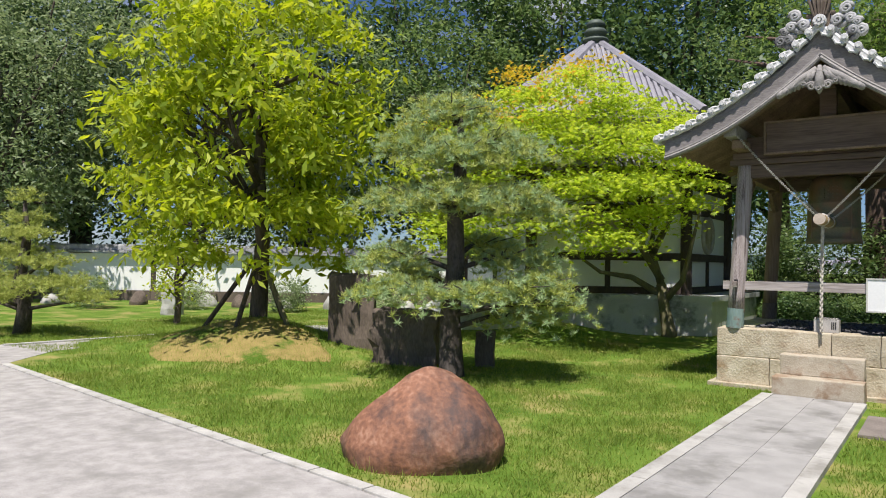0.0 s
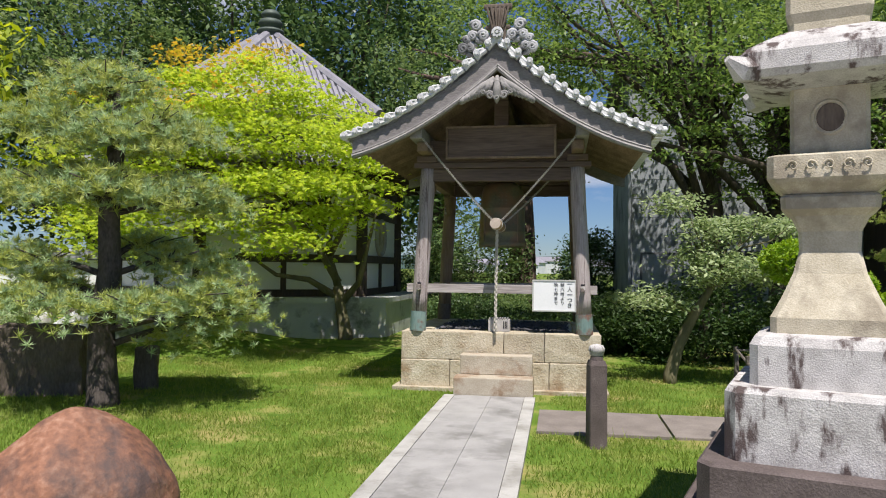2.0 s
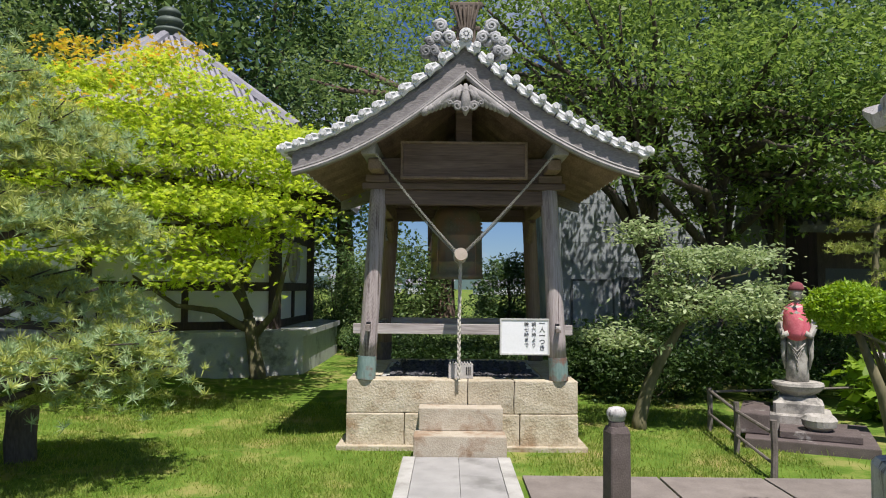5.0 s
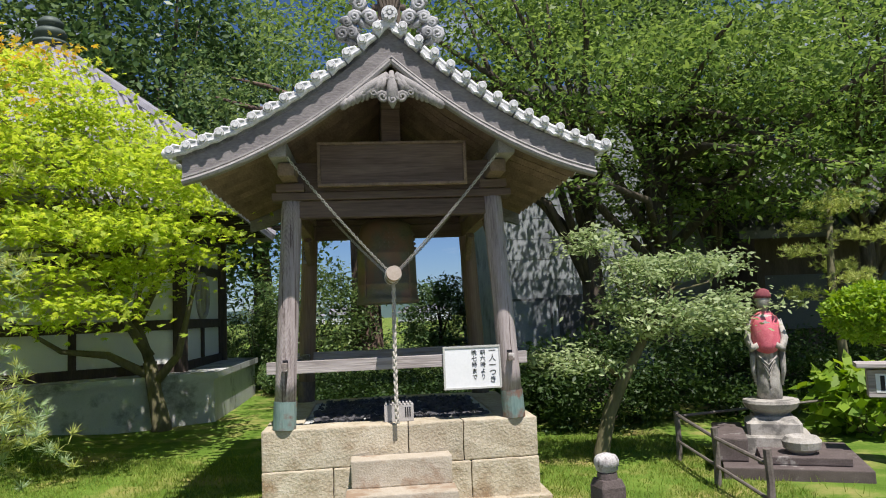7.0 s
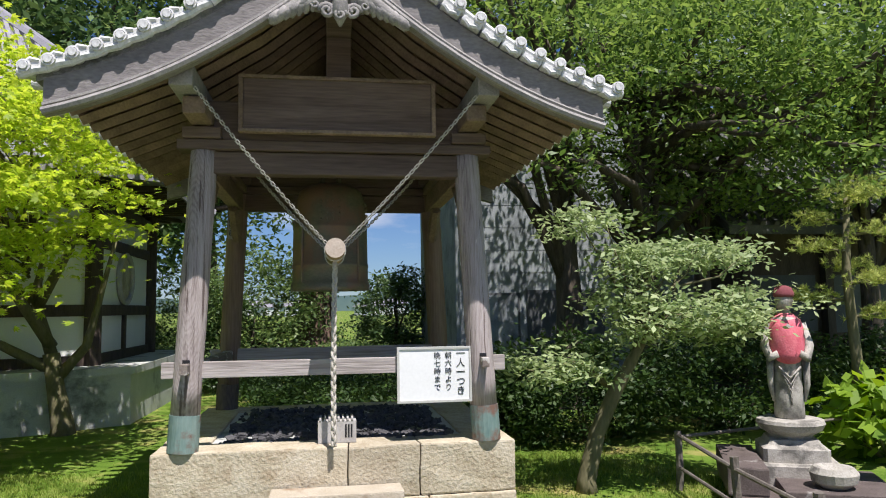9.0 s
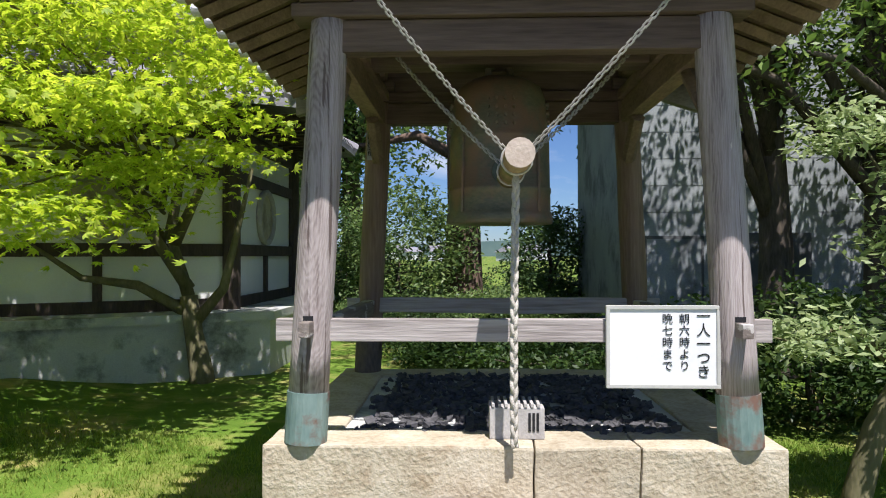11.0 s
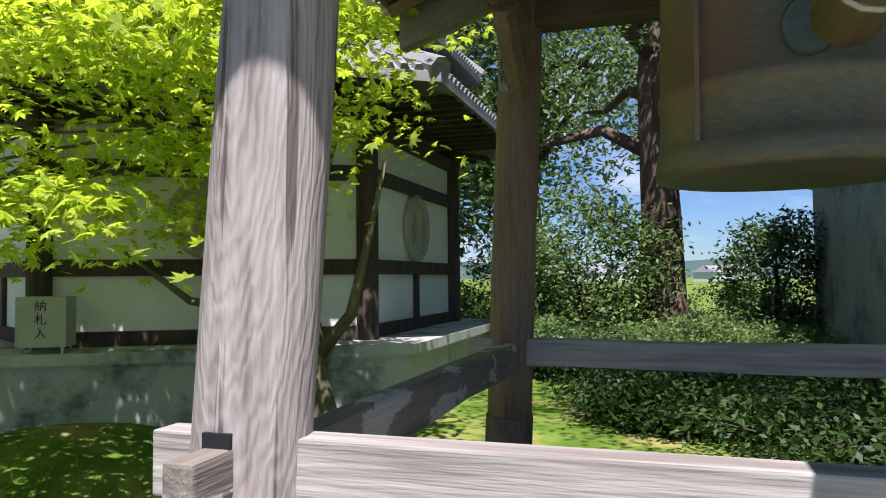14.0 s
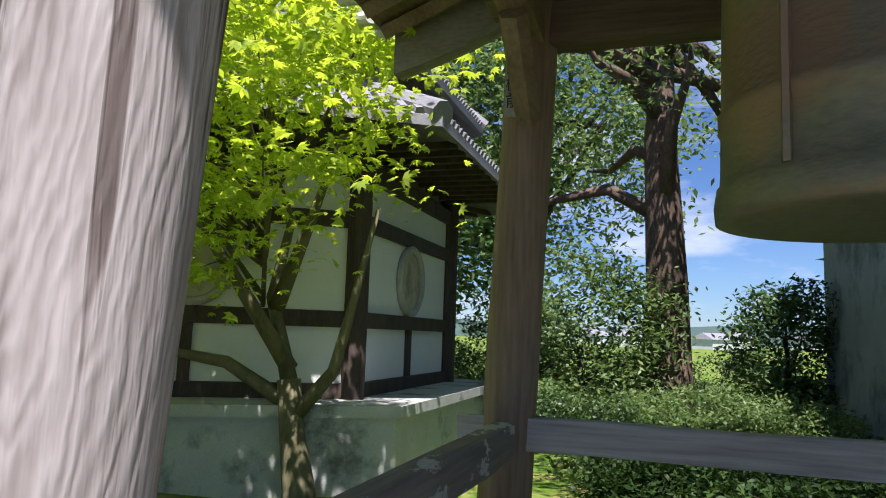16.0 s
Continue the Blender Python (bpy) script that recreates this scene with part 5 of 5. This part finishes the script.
for dx, dy, z, r, h in PADS:
    c = R30 @ Vector((dx, dy, z))
    s = Vector((0.04, 0, z - 0.22))
    tube([s, s.lerp(c, 0.5) + Vector((0, 0, 0.05)), c - Vector((0, 0, h * 0.4))], [0.045, 0.032, 0.012], 6, tr, 0.2)
    for i in range(9):
        a = rng.uniform(0, 6.28)
        q = c + Vector((math.cos(a) * r * 0.85, math.sin(a) * r * 0.85, rng.uniform(-0.3, 0.5) * h))
        tube([s.lerp(c, 0.7), q], [0.014, 0.005], 4, tr)
    k = int(330 * r * r / 0.36)
    p = rng.normal(size=(k, 3)) * np.array([0.47 * r, 0.47 * r, 0.36 * h])
    cen.append(p + np.array(c) + np.array([0, 0, 1]) * (-(p[:, :1] ** 2 + p[:, 1:2] ** 2) * 0.25 / r))
part("trunk", tr, PINEBARK, pine, smooth=True)
cen = np.concatenate(cen)
# each tuft is a brush of needles
def needles(name, tufts, per, length, mat, parent, seed):
    rng = np.random.default_rng(seed)
    base = np.repeat(tufts, per, axis=0)
    n = len(base)
    d = rng.normal(size=(n, 3)) * np.array([1, 1, 0.75])
    d[:, 2] += 0.75
    d /= np.linalg.norm(d, axis=1, keepdims=True)
    s = np.cross(d, rng.normal(size=(n, 3)))
    s /= np.linalg.norm(s, axis=1, keepdims=True)
    w = 0.0062
    L = length * (0.7 + 0.6 * rng.random((n, 1)))
    v = np.stack([base + s * w, base - s * w, base + d * L], axis=1).reshape(-1, 3)
    me = bpy.data.meshes.new(name)
    me.vertices.add(len(v))
    me.vertices.foreach_set("co", v.ravel())
    me.loops.add(3 * n)
    me.loops.foreach_set("vertex_index", np.arange(3 * n))
    me.polygons.add(n)
    me.polygons.foreach_set("loop_start", np.arange(n) * 3)
    me.update()
    me.validate()
    me.materials.append(mat)
    o = new(name, me)
    o.parent = parent
    return o
needles("needles", cen[::2], 26, 0.09, L_PINE, pine, 5)
needles("new_needles", cen[1::2], 26, 0.085, L_PINEB, pine, 6)

# maple before the hall
maple = thing("maple", "spreading Japanese maple with fresh green leaves", "maple tree", pose(-3.75, 5.7, 0))
rng = np.random.default_rng(31)
bm = tube([(0, 0, -0.1), (0.0, 0, 0.1), (-0.1, 0.0, 0.6), (-0.2, 0.05, 1.1)], [0.2, 0.15, 0.12, 0.11], 12, None, 0.2)
for pts in (((-0.2, 0.05, 1.1), (-0.45, 0.1, 1.9), (-0.35, 0.2, 2.7), (-0.9, 0.3, 3.7)), ((-0.15, 0.05, 0.85), (-0.8, -0.1, 1.25), (-1.5, -0.2, 1.35), (-2.3, -0.3, 1.9)), ((-0.1, 0.02, 0.75), (0.25, 0.1, 1.2), (0.4, 0.15, 1.9), (0.6, 0.2, 2.8)), ((-0.2, 0.05, 1.2), (-0.6, -0.3, 2.0), (-1.2, -0.5, 2.9), (-1.6, -0.6, 3.9)), ((-0.4, 0.1, 1.8), (0.1, -0.3, 2.5), (0.5, -0.5, 3.3))):
    n = len(pts)
    part("stem", tube(pts, [0.085 * (1 - 0.75 * i / (n - 1)) for i in range(n)], 8, None, 0.25), MAPLEBARK, maple, smooth=True)
lay, tips = [], []
MX, MY = -3.75, 5.7
while len(lay) < 235:
    x, y = rng.uniform(-8.3, -2.0), rng.uniform(1.3, 6.2)
    # the crown keeps clear of the hall's base and rounds off towards the front
    if y > 3.75 + abs(x + 6.73) * 0.577 or ((x + 5.2) / 3.2) ** 2 + ((y - 3.5) / 2.4) ** 2 > 1:
        continue
    top = 5.6 - 1.5 * ((x + 5.4) / 3.3) ** 2 - 1.7 * ((y - 3.7) / 2.5) ** 2
    open_side = x > -0.5 - 0.66 * (y + 0.55)
    low = 1.45 + 0.22 * math.hypot(x + 0.5, y + 0.55) if open_side else 1.72
    if top < low + 0.2 or (open_side and rng.random() < 0.45):
        continue
    z = low + (top - low) * rng.random() ** 0.7
    lay.append((x - MX, y - MY, z))
    if z > top - 0.35 and x < -4.2:
        tips.append((x - MX, y - MY, top + 0.08))
lay = np.array(lay)
for c in lay[::7]:
    part("limb", limbs(bmesh.new(), (-0.5, 0.0, rng.uniform(1.8, 3.0)), [c], 0.026, rng, 0.3, 5), MAPLEBARK, maple, smooth=True)
part("trunk", bm, MAPLEBARK, maple, smooth=True)
pl = scatter(lay, 115, (0.35, 0.35, 0.05), rng)
pl[:, 2] -= 0.12 * ((pl - np.repeat(lay, 115, axis=0))[:, 0] ** 2 + (pl - np.repeat(lay, 115, axis=0))[:, 1] ** 2) * 2
o = new("crown", leaf_mesh("crown", pl, 0.082 * (0.7 + 0.6 * rng.random(len(pl))), L_MAPLE, 0.3, 0.25, 5, 0.75, 3))
o.parent = maple
tips = np.array(tips)
pl = scatter(tips, 45, (0.28, 0.28, 0.06), rng)
o = new("turning_leaves", leaf_mesh("turning_leaves", pl, 0.08 * (0.7 + 0.6 * rng.random(len(pl))), L_ORANGE, 0.3, 0.2, 5, 0.75, 4))
o.parent = maple
tagged(o, "orange-tinted young leaves")

# small shrub tree beside the tower
sh = thing("shrub_tree", "small leaning tree with pale pointed leaves in layers", "small tree", pose(2.25, 1.25, 0))
rng = np.random.default_rng(41)
bm = tube([(0, 0, -0.08), (0.0, 0, 0.1), (0.12, 0, 0.5), (0.3, -0.05, 0.9), (0.55, -0.1, 1.35), (0.6, -0.1, 1.9)], [0.12, 0.09, 0.075, 0.065, 0.045, 0.02], 10, None, 0.3)
cs = []
for c, r, n in (((-0.25, -0.1, 1.15), (0.45, 0.4, 0.22), 16), ((0.8, -0.2, 1.55), (0.85, 0.55, 0.27), 42), ((1.5, -0.25, 1.62), (0.55, 0.45, 0.22), 20), ((0.5, 0.0, 2.1), (0.55, 0.45, 0.2), 20), ((1.2, 0.1, 2.15), (0.75, 0.45, 0.15), 24), ((0.1, 0.0, 2.45), (0.4, 0.35, 0.15), 10), ((0.4, -0.1, 1.75), (0.4, 0.35, 0.15), 10)):
    q = clumps(c, r, n, rng, 0.3)
    cs.append(q)
    limbs(bm, (0.3, -0.05, 0.9) if c[2] < 1.3 else (0.55, -0.1, 1.4), q[::6], 0.022, rng, 0.1, 5)
cs = np.concatenate(cs)
part("trunk", bm, MAPLEBARK, sh, smooth=True)
pl = scatter(cs, 62, (0.13, 0.13, 0.045), rng)
o = new("crown", leaf_mesh("crown", pl, 0.078 * (0.7 + 0.6 * rng.random(len(pl))), L_SHRUB, 0.45, 0.1, 1, 0.6, 5))
o.parent = sh

# tall spreading trees to the side of the tower
for i, (b, c, r, seed) in enumerate((((5.0, 5.8, 0), (0.5, -1.7, 5.0), (3.7, 3.2, 2.8), 51), ((3.9, 6.4, 0), (-2.0, -0.9, 6.3), (3.9, 2.3, 2.0), 52), ((8.6, 5.2, 0), (0, -1.6, 5.3), (3.2, 2.8, 2.6), 53), ((6.4, 6.5, 0), (0.2, -0.7, 4.5), (3.2, 1.7, 2.3), 54))):
    tree("spreading_tree", "tall spreading tree with layered fine green leaves", b, 8, 0.24 if i < 2 else 0.16, (c, r), L_ELM, BARK, 150, 100, (0.46, 0.46, 0.045), 0.12, seed, 1, 0.42, 0.2, n_limb=24, low=-0.85, shell=0.25, trunk_top=5.5, fork=0.3)

# camphor seen through the tower
tree("old_camphor", "old camphor tree with a thick dark cracked trunk", (-0.45, 13.6, 0), 11, 0.42, ((-0.6, 0, 7.0), (4.6, 3.0, 3.6)), L_MID, CAMPHORBARK, 105, 85, (0.42, 0.42, 0.2), 0.16, 61, 1, 0.45, 0.3, n_limb=15, low=-0.8, trunk_top=9.0, shell=0.3, fork=0.4)
tree("laurel_bush", "rounded dark evergreen bush behind the tower", (1.75, 14.2, 0), 3, 0.08, ((0, 0, 1.55), (0.95, 0.9, 1.35)), L_DARK, BARK, 90, 80, (0.2, 0.2, 0.16), 0.13, 62, category="bush", n_limb=8)
tree("laurel_bush", "dark evergreen bush with drooping sprays behind the tower", (-1.9, 13.0, 0), 3, 0.08, ((0, 0, 1.5), (1.7, 1.2, 1.7)), L_MID, BARK, 120, 90, (0.26, 0.26, 0.2), 0.13, 63, category="bush", n_limb=8)
# shrubbery below the trees gets its shade from the darkened leaf colour
for i, (x, y, w, h, m, lb) in enumerate(((-1.5, 11.2, 1.9, 0.75, L_MID, "low bright green undergrowth"), (1.2, 11.4, 1.3, 0.7, L_MID, "low bright green undergrowth"), (0.2, 11.8, 1.5, 0.8, L_MID, "low bright green undergrowth"), (-3.2, 12.3, 1.5, 2.6, L_DARK, "dark leafy undergrowth behind the tower"), (0.6, 8.3, 2.4, 0.45, L_HEDGE_SHADE, "low dark clipped hedge"), (1.6, 6.2, 2.1, 0.5, L_HEDGE_SHADE, "low dark clipped hedge"), (-0.3, 7.0, 1.1, 0.36, L_HEDGE_SHADE, "low dark clipped hedge"), (3.1, 3.6, 1.3, 1.3, L_HEDGE_SHADE, "shrubbery under the trees with shade painted into its leaves"), (5.2, 3.8, 1.5, 1.25, L_HEDGE_SHADE, "shrubbery under the trees with shade painted into its leaves"), (7.6, 3.9, 1.5, 1.2, L_HEDGE_SHADE, "shrubbery under the trees with shade painted into its leaves"), (-1.8, 10.3, 1.0, 0.7, L_DARK, "dark leafy undergrowth behind the tower"), (-3.6, 16.5, 2.4, 1.5, L_MID, "leafy thicket at the edge of the grounds"), (0.2, 16.8, 2.4, 1.3, L_DARK, "leafy thicket at the edge of the grounds"), (3.6, 17.0, 2.4, 1.5, L_MID, "leafy thicket at the edge of the grounds"), (1.9, 4.6, 0.9, 0.9, L_HEDGE_SHADE, "shrubbery under the trees with shade painted into its leaves"))):
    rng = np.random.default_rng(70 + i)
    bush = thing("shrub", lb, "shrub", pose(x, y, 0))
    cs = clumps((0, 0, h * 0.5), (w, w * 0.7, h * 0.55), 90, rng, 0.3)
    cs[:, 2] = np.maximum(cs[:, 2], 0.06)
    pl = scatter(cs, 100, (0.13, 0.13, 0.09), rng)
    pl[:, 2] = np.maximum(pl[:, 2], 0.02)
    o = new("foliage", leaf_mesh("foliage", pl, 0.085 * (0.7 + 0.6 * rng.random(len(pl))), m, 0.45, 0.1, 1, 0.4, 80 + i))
    o.parent = bush
    bm = bmesh.new()
    limbs(bm, (0, 0, -0.03), cs[::10], 0.02, rng, 0.1, 5)
    part("branching", bm, BARK, bush)

# clipped ball tree, thin pine and broad-leaved plant by the statue
bl = thing("clipped_tree", "clipped cushion-shaped evergreen, bright green in the sun", "topiary", pose(2.95, -2.75, 0))
rng = np.random.default_rng(60)
bm = tube([(0, 0, -0.05), (0.05, 0, 0.5), (-0.05, 0, 1.0), (-0.25, -0.05, 1.45)], [0.06, 0.05, 0.04, 0.025], 8, None, 0.2)
for x, y, z, r in ((-0.33, -0.08, 1.61, 0.275), (0.12, 0.05, 1.42, 0.2), (0.42, 0.1, 1.2, 0.25), (0.5, 0.12, 0.88, 0.3)):
    p = rng.normal(size=(6500, 3))
    p /= np.linalg.norm(p, axis=1, keepdims=True)
    wob = np.array([1 + 0.14 * noise.noise(Vector(q * 4)) for q in p]).reshape(-1, 1)
    p = p * wob * (0.8 + 0.2 * rng.random((len(p), 1))) * np.array([r, r, r * 0.64]) + np.array([x, y, z])
    o = new("cushion", leaf_mesh("cushion", p, 0.034 * (0.7 + 0.6 * rng.random(len(p))), L_BALL, 0.5, -0.3, 1, 0.3, 9))
    o.parent = bl
    part("branch", limbs(bmesh.new(), (0, 0, max(0.35, z - 0.6)), [(x + 0.5 * r * math.cos(a), y + 0.5 * r * math.sin(a), z) for a in (0.3, 2.2, 4.2)], 0.02, rng, 0.05, 5), MAPLEBARK, bl, smooth=True)
part("trunk", bm, MAPLEBARK, bl, smooth=True)
thin = thing("thin_pine", "slender pale-trunked pine with small tufted branches", "pine tree", pose(5.95, 2.35, 0))
rng = np.random.default_rng(91)
bm = tube([(0, 0, -0.05), (0.04, 0, 1.0), (-0.04, 0, 2.0), (0.02, 0, 3.0)], [0.07, 0.06, 0.05, 0.03], 8, None, 0.3)
tf = []
for k in range(9):
    z = 1.5 + k * 0.19
    a = k * 2.4
    c = Vector((0.42 * math.cos(a), 0.42 * math.sin(a), z + 0.05))
    tube([(0, 0, z), c], [0.02, 0.008], 5, bm)
    tf.append(rng.normal(size=(60, 3)) * np.array([0.16, 0.16, 0.05]) + np.array(c))
part("trunk", bm, MAPLEBARK, thin, smooth=True)
needles("needles", np.concatenate(tf), 22, 0.07, L_PINE, thin, 8)
hy = thing("leafy_plant", "broad-leaved bright green plant beside the statue", "plant", pose(5.75, 1.7, 0))
rng = np.random.default_rng(93)
cs = clumps((0, 0, 0.42), (0.7, 0.5, 0.45), 60, rng, 0.5)
cs[:, 2] = np.maximum(cs[:, 2], 0.05)
o = new("foliage", leaf_mesh("foliage", scatter(cs, 9, (0.09, 0.09, 0.07), rng), 0.2 * np.ones(540), L_HYDR, 0.65, 0.15, 1, 0.5, 10))
o.parent = hy
bm = limbs(bmesh.new(), (0, 0, -0.03), cs[::5], 0.014, rng, 0.05, 5)
part("branching", bm, MAPLEBARK, hy)

# cloud-pruned pine and small trees in the far lawn
nk = thing("cloud_pine", "cloud-pruned dark pine in the far lawn", "pine tree", pose(-13.6, -3.1, 0))
rng = np.random.default_rng(95)
bm = tube([(0, 0, -0.08), (0.1, 0, 0.4), (-0.15, 0, 1.0), (0.1, 0, 1.8), (0, 0, 2.6)], [0.17, 0.13, 0.11, 0.08, 0.03], 10, None, 0.3)
tf = []
for dx, dy, z, r in ((0, 0, 2.65, 0.35), (-0.2, 0.1, 2.25, 0.5), (0.3, -0.1, 1.95, 0.6), (-0.5, 0, 1.6, 0.7), (0.5, 0.1, 1.4, 0.7), (-0.7, -0.2, 1.05, 0.8), (0.8, 0.2, 1.0, 0.8), (0.2, -0.6, 0.8, 0.7), (-1.2, -0.3, 0.75, 0.6), (1.3, 0.5, 0.75, 0.6)):
    tube([(0, 0, z - 0.3), (dx, dy, z - 0.08)], [0.05, 0.015], 6, bm, 0.2)
    k = int(420 * r * r)
    tf.append(rng.normal(size=(k, 3)) * np.array([r * 0.42, r * 0.42, 0.07]) + np.array([dx, dy, z]))
part("trunk", bm, PINEBARK, nk, smooth=True)
needles("needles", np.concatenate(tf), 26, 0.09, L_PINE, nk, 12)
tree("sapling", "thin young tree with sparse light leaves", (-13.4, 0.2, 0), 3, 0.07, ((0, 0, 1.6), (0.9, 0.8, 1.0)), L_BRIGHT, BARK, 40, 36, (0.16, 0.16, 0.12), 0.11, 97, category="small tree", n_limb=12)
for i, (x, y) in enumerate(((-17.5, 3.2), (-14.6, 4.6), (-11.8, 5.4), (-20, 1.5), (-10.2, 7.6))):
    rng = np.random.default_rng(110 + i)
    g = thing("garden_bush", "rounded garden bush below the boundary wall", "bush", pose(x, y, 0))
    cs = clumps((0, 0, 0.45), (0.8, 0.7, 0.5), 50, rng, 0.4)
    pl = scatter(cs, 70, (0.12, 0.12, 0.1), rng)
    pl[:, 2] = np.maximum(pl[:, 2], 0.02)
    o = new("foliage", leaf_mesh("foliage", pl, 0.08 * np.ones(len(pl)), L_GREY if i % 2 else L_SHRUB, 0.4, 0.1, 1, 0.4, 120 + i))
    o.parent = g

# woods behind
W1 = tree("woodland_tree", "tall dark evergreen tree behind the temple grounds", (-22, 12, 0), 14, 0.4, ((0, 0, 8.0), (4.6, 4.2, 6.2)), L_DARK, BARK, 215, 72, (0.6, 0.6, 0.34), 0.28, 131, 1, 0.5, 0.25, n_limb=16, group="woods behind the temple", shell=0.5)
W2 = tree("woodland_tree", "tall grey-green broadleaved tree behind the wall", (-28, 3, 0), 12, 0.35, ((0, 0, 7.0), (4.4, 4.0, 5.6)), L_GREY, BARK, 215, 72, (0.6, 0.6, 0.3), 0.26, 132, 1, 0.4, 0.35, n_limb=16, group="woods behind the temple", shell=0.5)
W3 = tree("woodland_tree", "tall green tree behind the temple hall", (-12, 17.5, 0), 14, 0.4, ((0, 0, 8.6), (4.8, 4.2, 6.0)), L_MID, BARK, 215, 72, (0.6, 0.6, 0.32), 0.26, 133, 1, 0.45, 0.25, n_limb=16, group="woods behind the temple", shell=0.5)
for k, (src, x, y, s) in enumerate(((W1, -16.5, 15.5, 1.05), (W2, -23, 7.5, 0.95), (W1, -31, 7, 1.1), (W3, -33, -3, 1.0), (W1, -8.0, 19.5, 1.1), (W3, -4.6, 22.5, 1.0), (W2, -25.5, 1.0, 0.8), (W1, 8.5, 19.5, 1.15), (W1, 16, 9, 1.0), (W3, 14, 20, 1.2), (W2, -19.5, 10.0, 0.9), (W1, -37, 3, 1.2), (W3, -14.5, 12.5, 0.75))):
    o = copy_thing(src, pose(x, y, 0, 0, 0, k * 67))
    o.scale = (s, s, s)

# far hills and town beyond the woods, the haze painted into the hills' blue-green
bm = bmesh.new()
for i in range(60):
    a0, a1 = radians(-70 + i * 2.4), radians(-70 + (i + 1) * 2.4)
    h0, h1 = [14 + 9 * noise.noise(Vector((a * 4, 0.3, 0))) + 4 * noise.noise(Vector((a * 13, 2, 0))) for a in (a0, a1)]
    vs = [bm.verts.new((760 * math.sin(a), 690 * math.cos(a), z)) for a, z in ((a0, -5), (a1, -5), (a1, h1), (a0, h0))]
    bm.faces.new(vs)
single("backdrop", bm, HILL, "hills on the horizon with haze painted in as blue-green", "hills", kind="structure")
for i in range(26):
    rr = random.Random(i)
    x, y = rr.uniform(-60, 160), rr.uniform(170, 260)
    w, h = rr.uniform(4, 10), rr.uniform(2.2, 4.4)
    hb = thing("town_house", "pale far-off house beyond the trees", "house", pose(x, y, -0.05, 0, 0, rr.uniform(0, 90)), "houses beyond the trees")
    part("wall", box(-w / 2, w / 2, -3, 3, 0, h), TOWN, hb)
    bm = bmesh.new()
    a = [bm.verts.new(p) for p in ((-w / 2 - 0.4, -3.4, h), (w / 2 + 0.4, -3.4, h), (w / 2 + 0.4, 3.4, h), (-w / 2 - 0.4, 3.4, h), (-w / 2, 0, h + 1.6), (w / 2, 0, h + 1.6))]
    for q in ((0, 1, 5, 4), (2, 3, 4, 5), (1, 2, 5), (3, 0, 4), (3, 2, 1, 0)):
        bm.faces.new([a[k] for k in q])
    part("roof", bm, TILE2, hb)

# ---- grass ----
rng = np.random.default_rng(201)


def on_paving(x, y):
    k = -6.22 + (-0.72 - x) * 0.1233
    return (y < k + 0.05) | ((np.abs(x + 0.065) < 0.56) & (y < -0.5)) | ((x > 0.45) & (y > -2.26) & (y < -1.17)) | ((np.abs(x) < 1.35) & (y > -0.2) & (y < 2.35)) | ((np.abs(x + 0.03) < 0.5) & (y > -0.6) & (y < 0)) | ((np.abs(x - 2.06) < 0.95) & (np.abs(y + 4.98) < 0.95))


def blades(name, n, x0, x1, y0, y1, h, label, tall=False):
    x, y = rng.uniform(x0, x1, n), rng.uniform(y0, y1, n)
    dens = np.array([noise.noise(Vector((a * 1.1, b * 1.1, 9))) for a, b in zip(x, y)])
    ok = ~on_paving(x, y) & (dens + rng.normal(size=n) * 0.3 > (-0.2 if not tall else 0.25))
    ok &= ~((x < -9.3) & (y < -4.2))
    x, y = x[ok], y[ok]
    z = np.array([rise(a, b) for a, b in zip(x, y)]) - 0.012
    n = len(x)
    b = np.stack([x, y, z], axis=1)
    d = rng.normal(size=(n, 3)) * np.array([0.45, 0.45, 0.1])
    d[:, 2] += 1
    d /= np.linalg.norm(d, axis=1, keepdims=True)
    s = np.cross(d, rng.normal(size=(n, 3)))
    s /= np.linalg.norm(s, axis=1, keepdims=True)
    L = h * (0.5 + rng.random((n, 1)))
    w = 0.0042 if not tall else 0.0035
    v = np.stack([b + s * w, b - s * w, b + d * L], axis=1).reshape(-1, 3)
    me = bpy.data.meshes.new(name)
    me.vertices.add(len(v))
    me.vertices.foreach_set("co", v.ravel())
    me.loops.add(3 * n)
    me.loops.foreach_set("vertex_index", np.arange(3 * n))
    me.polygons.add(n)
    me.polygons.foreach_set("loop_start", np.arange(n) * 3)
    me.update()
    me.validate()
    me.materials.append(L_GRASS)
    return tagged(new(name, me), label, "grass", kind="stuff")


blades("grass", 260000, -8.0, 3.6, -6.2, 3.0, 0.042, "short mown grass blades of the lawn")
blades("grass", 90000, -15, -7.5, -5.2, 6.0, 0.055, "short grass blades in the far lawn")
blades("grass_tufts", 16000, -9.0, 4.2, -6.1, 3.5, 0.11, "longer uncut grass tufts", True)
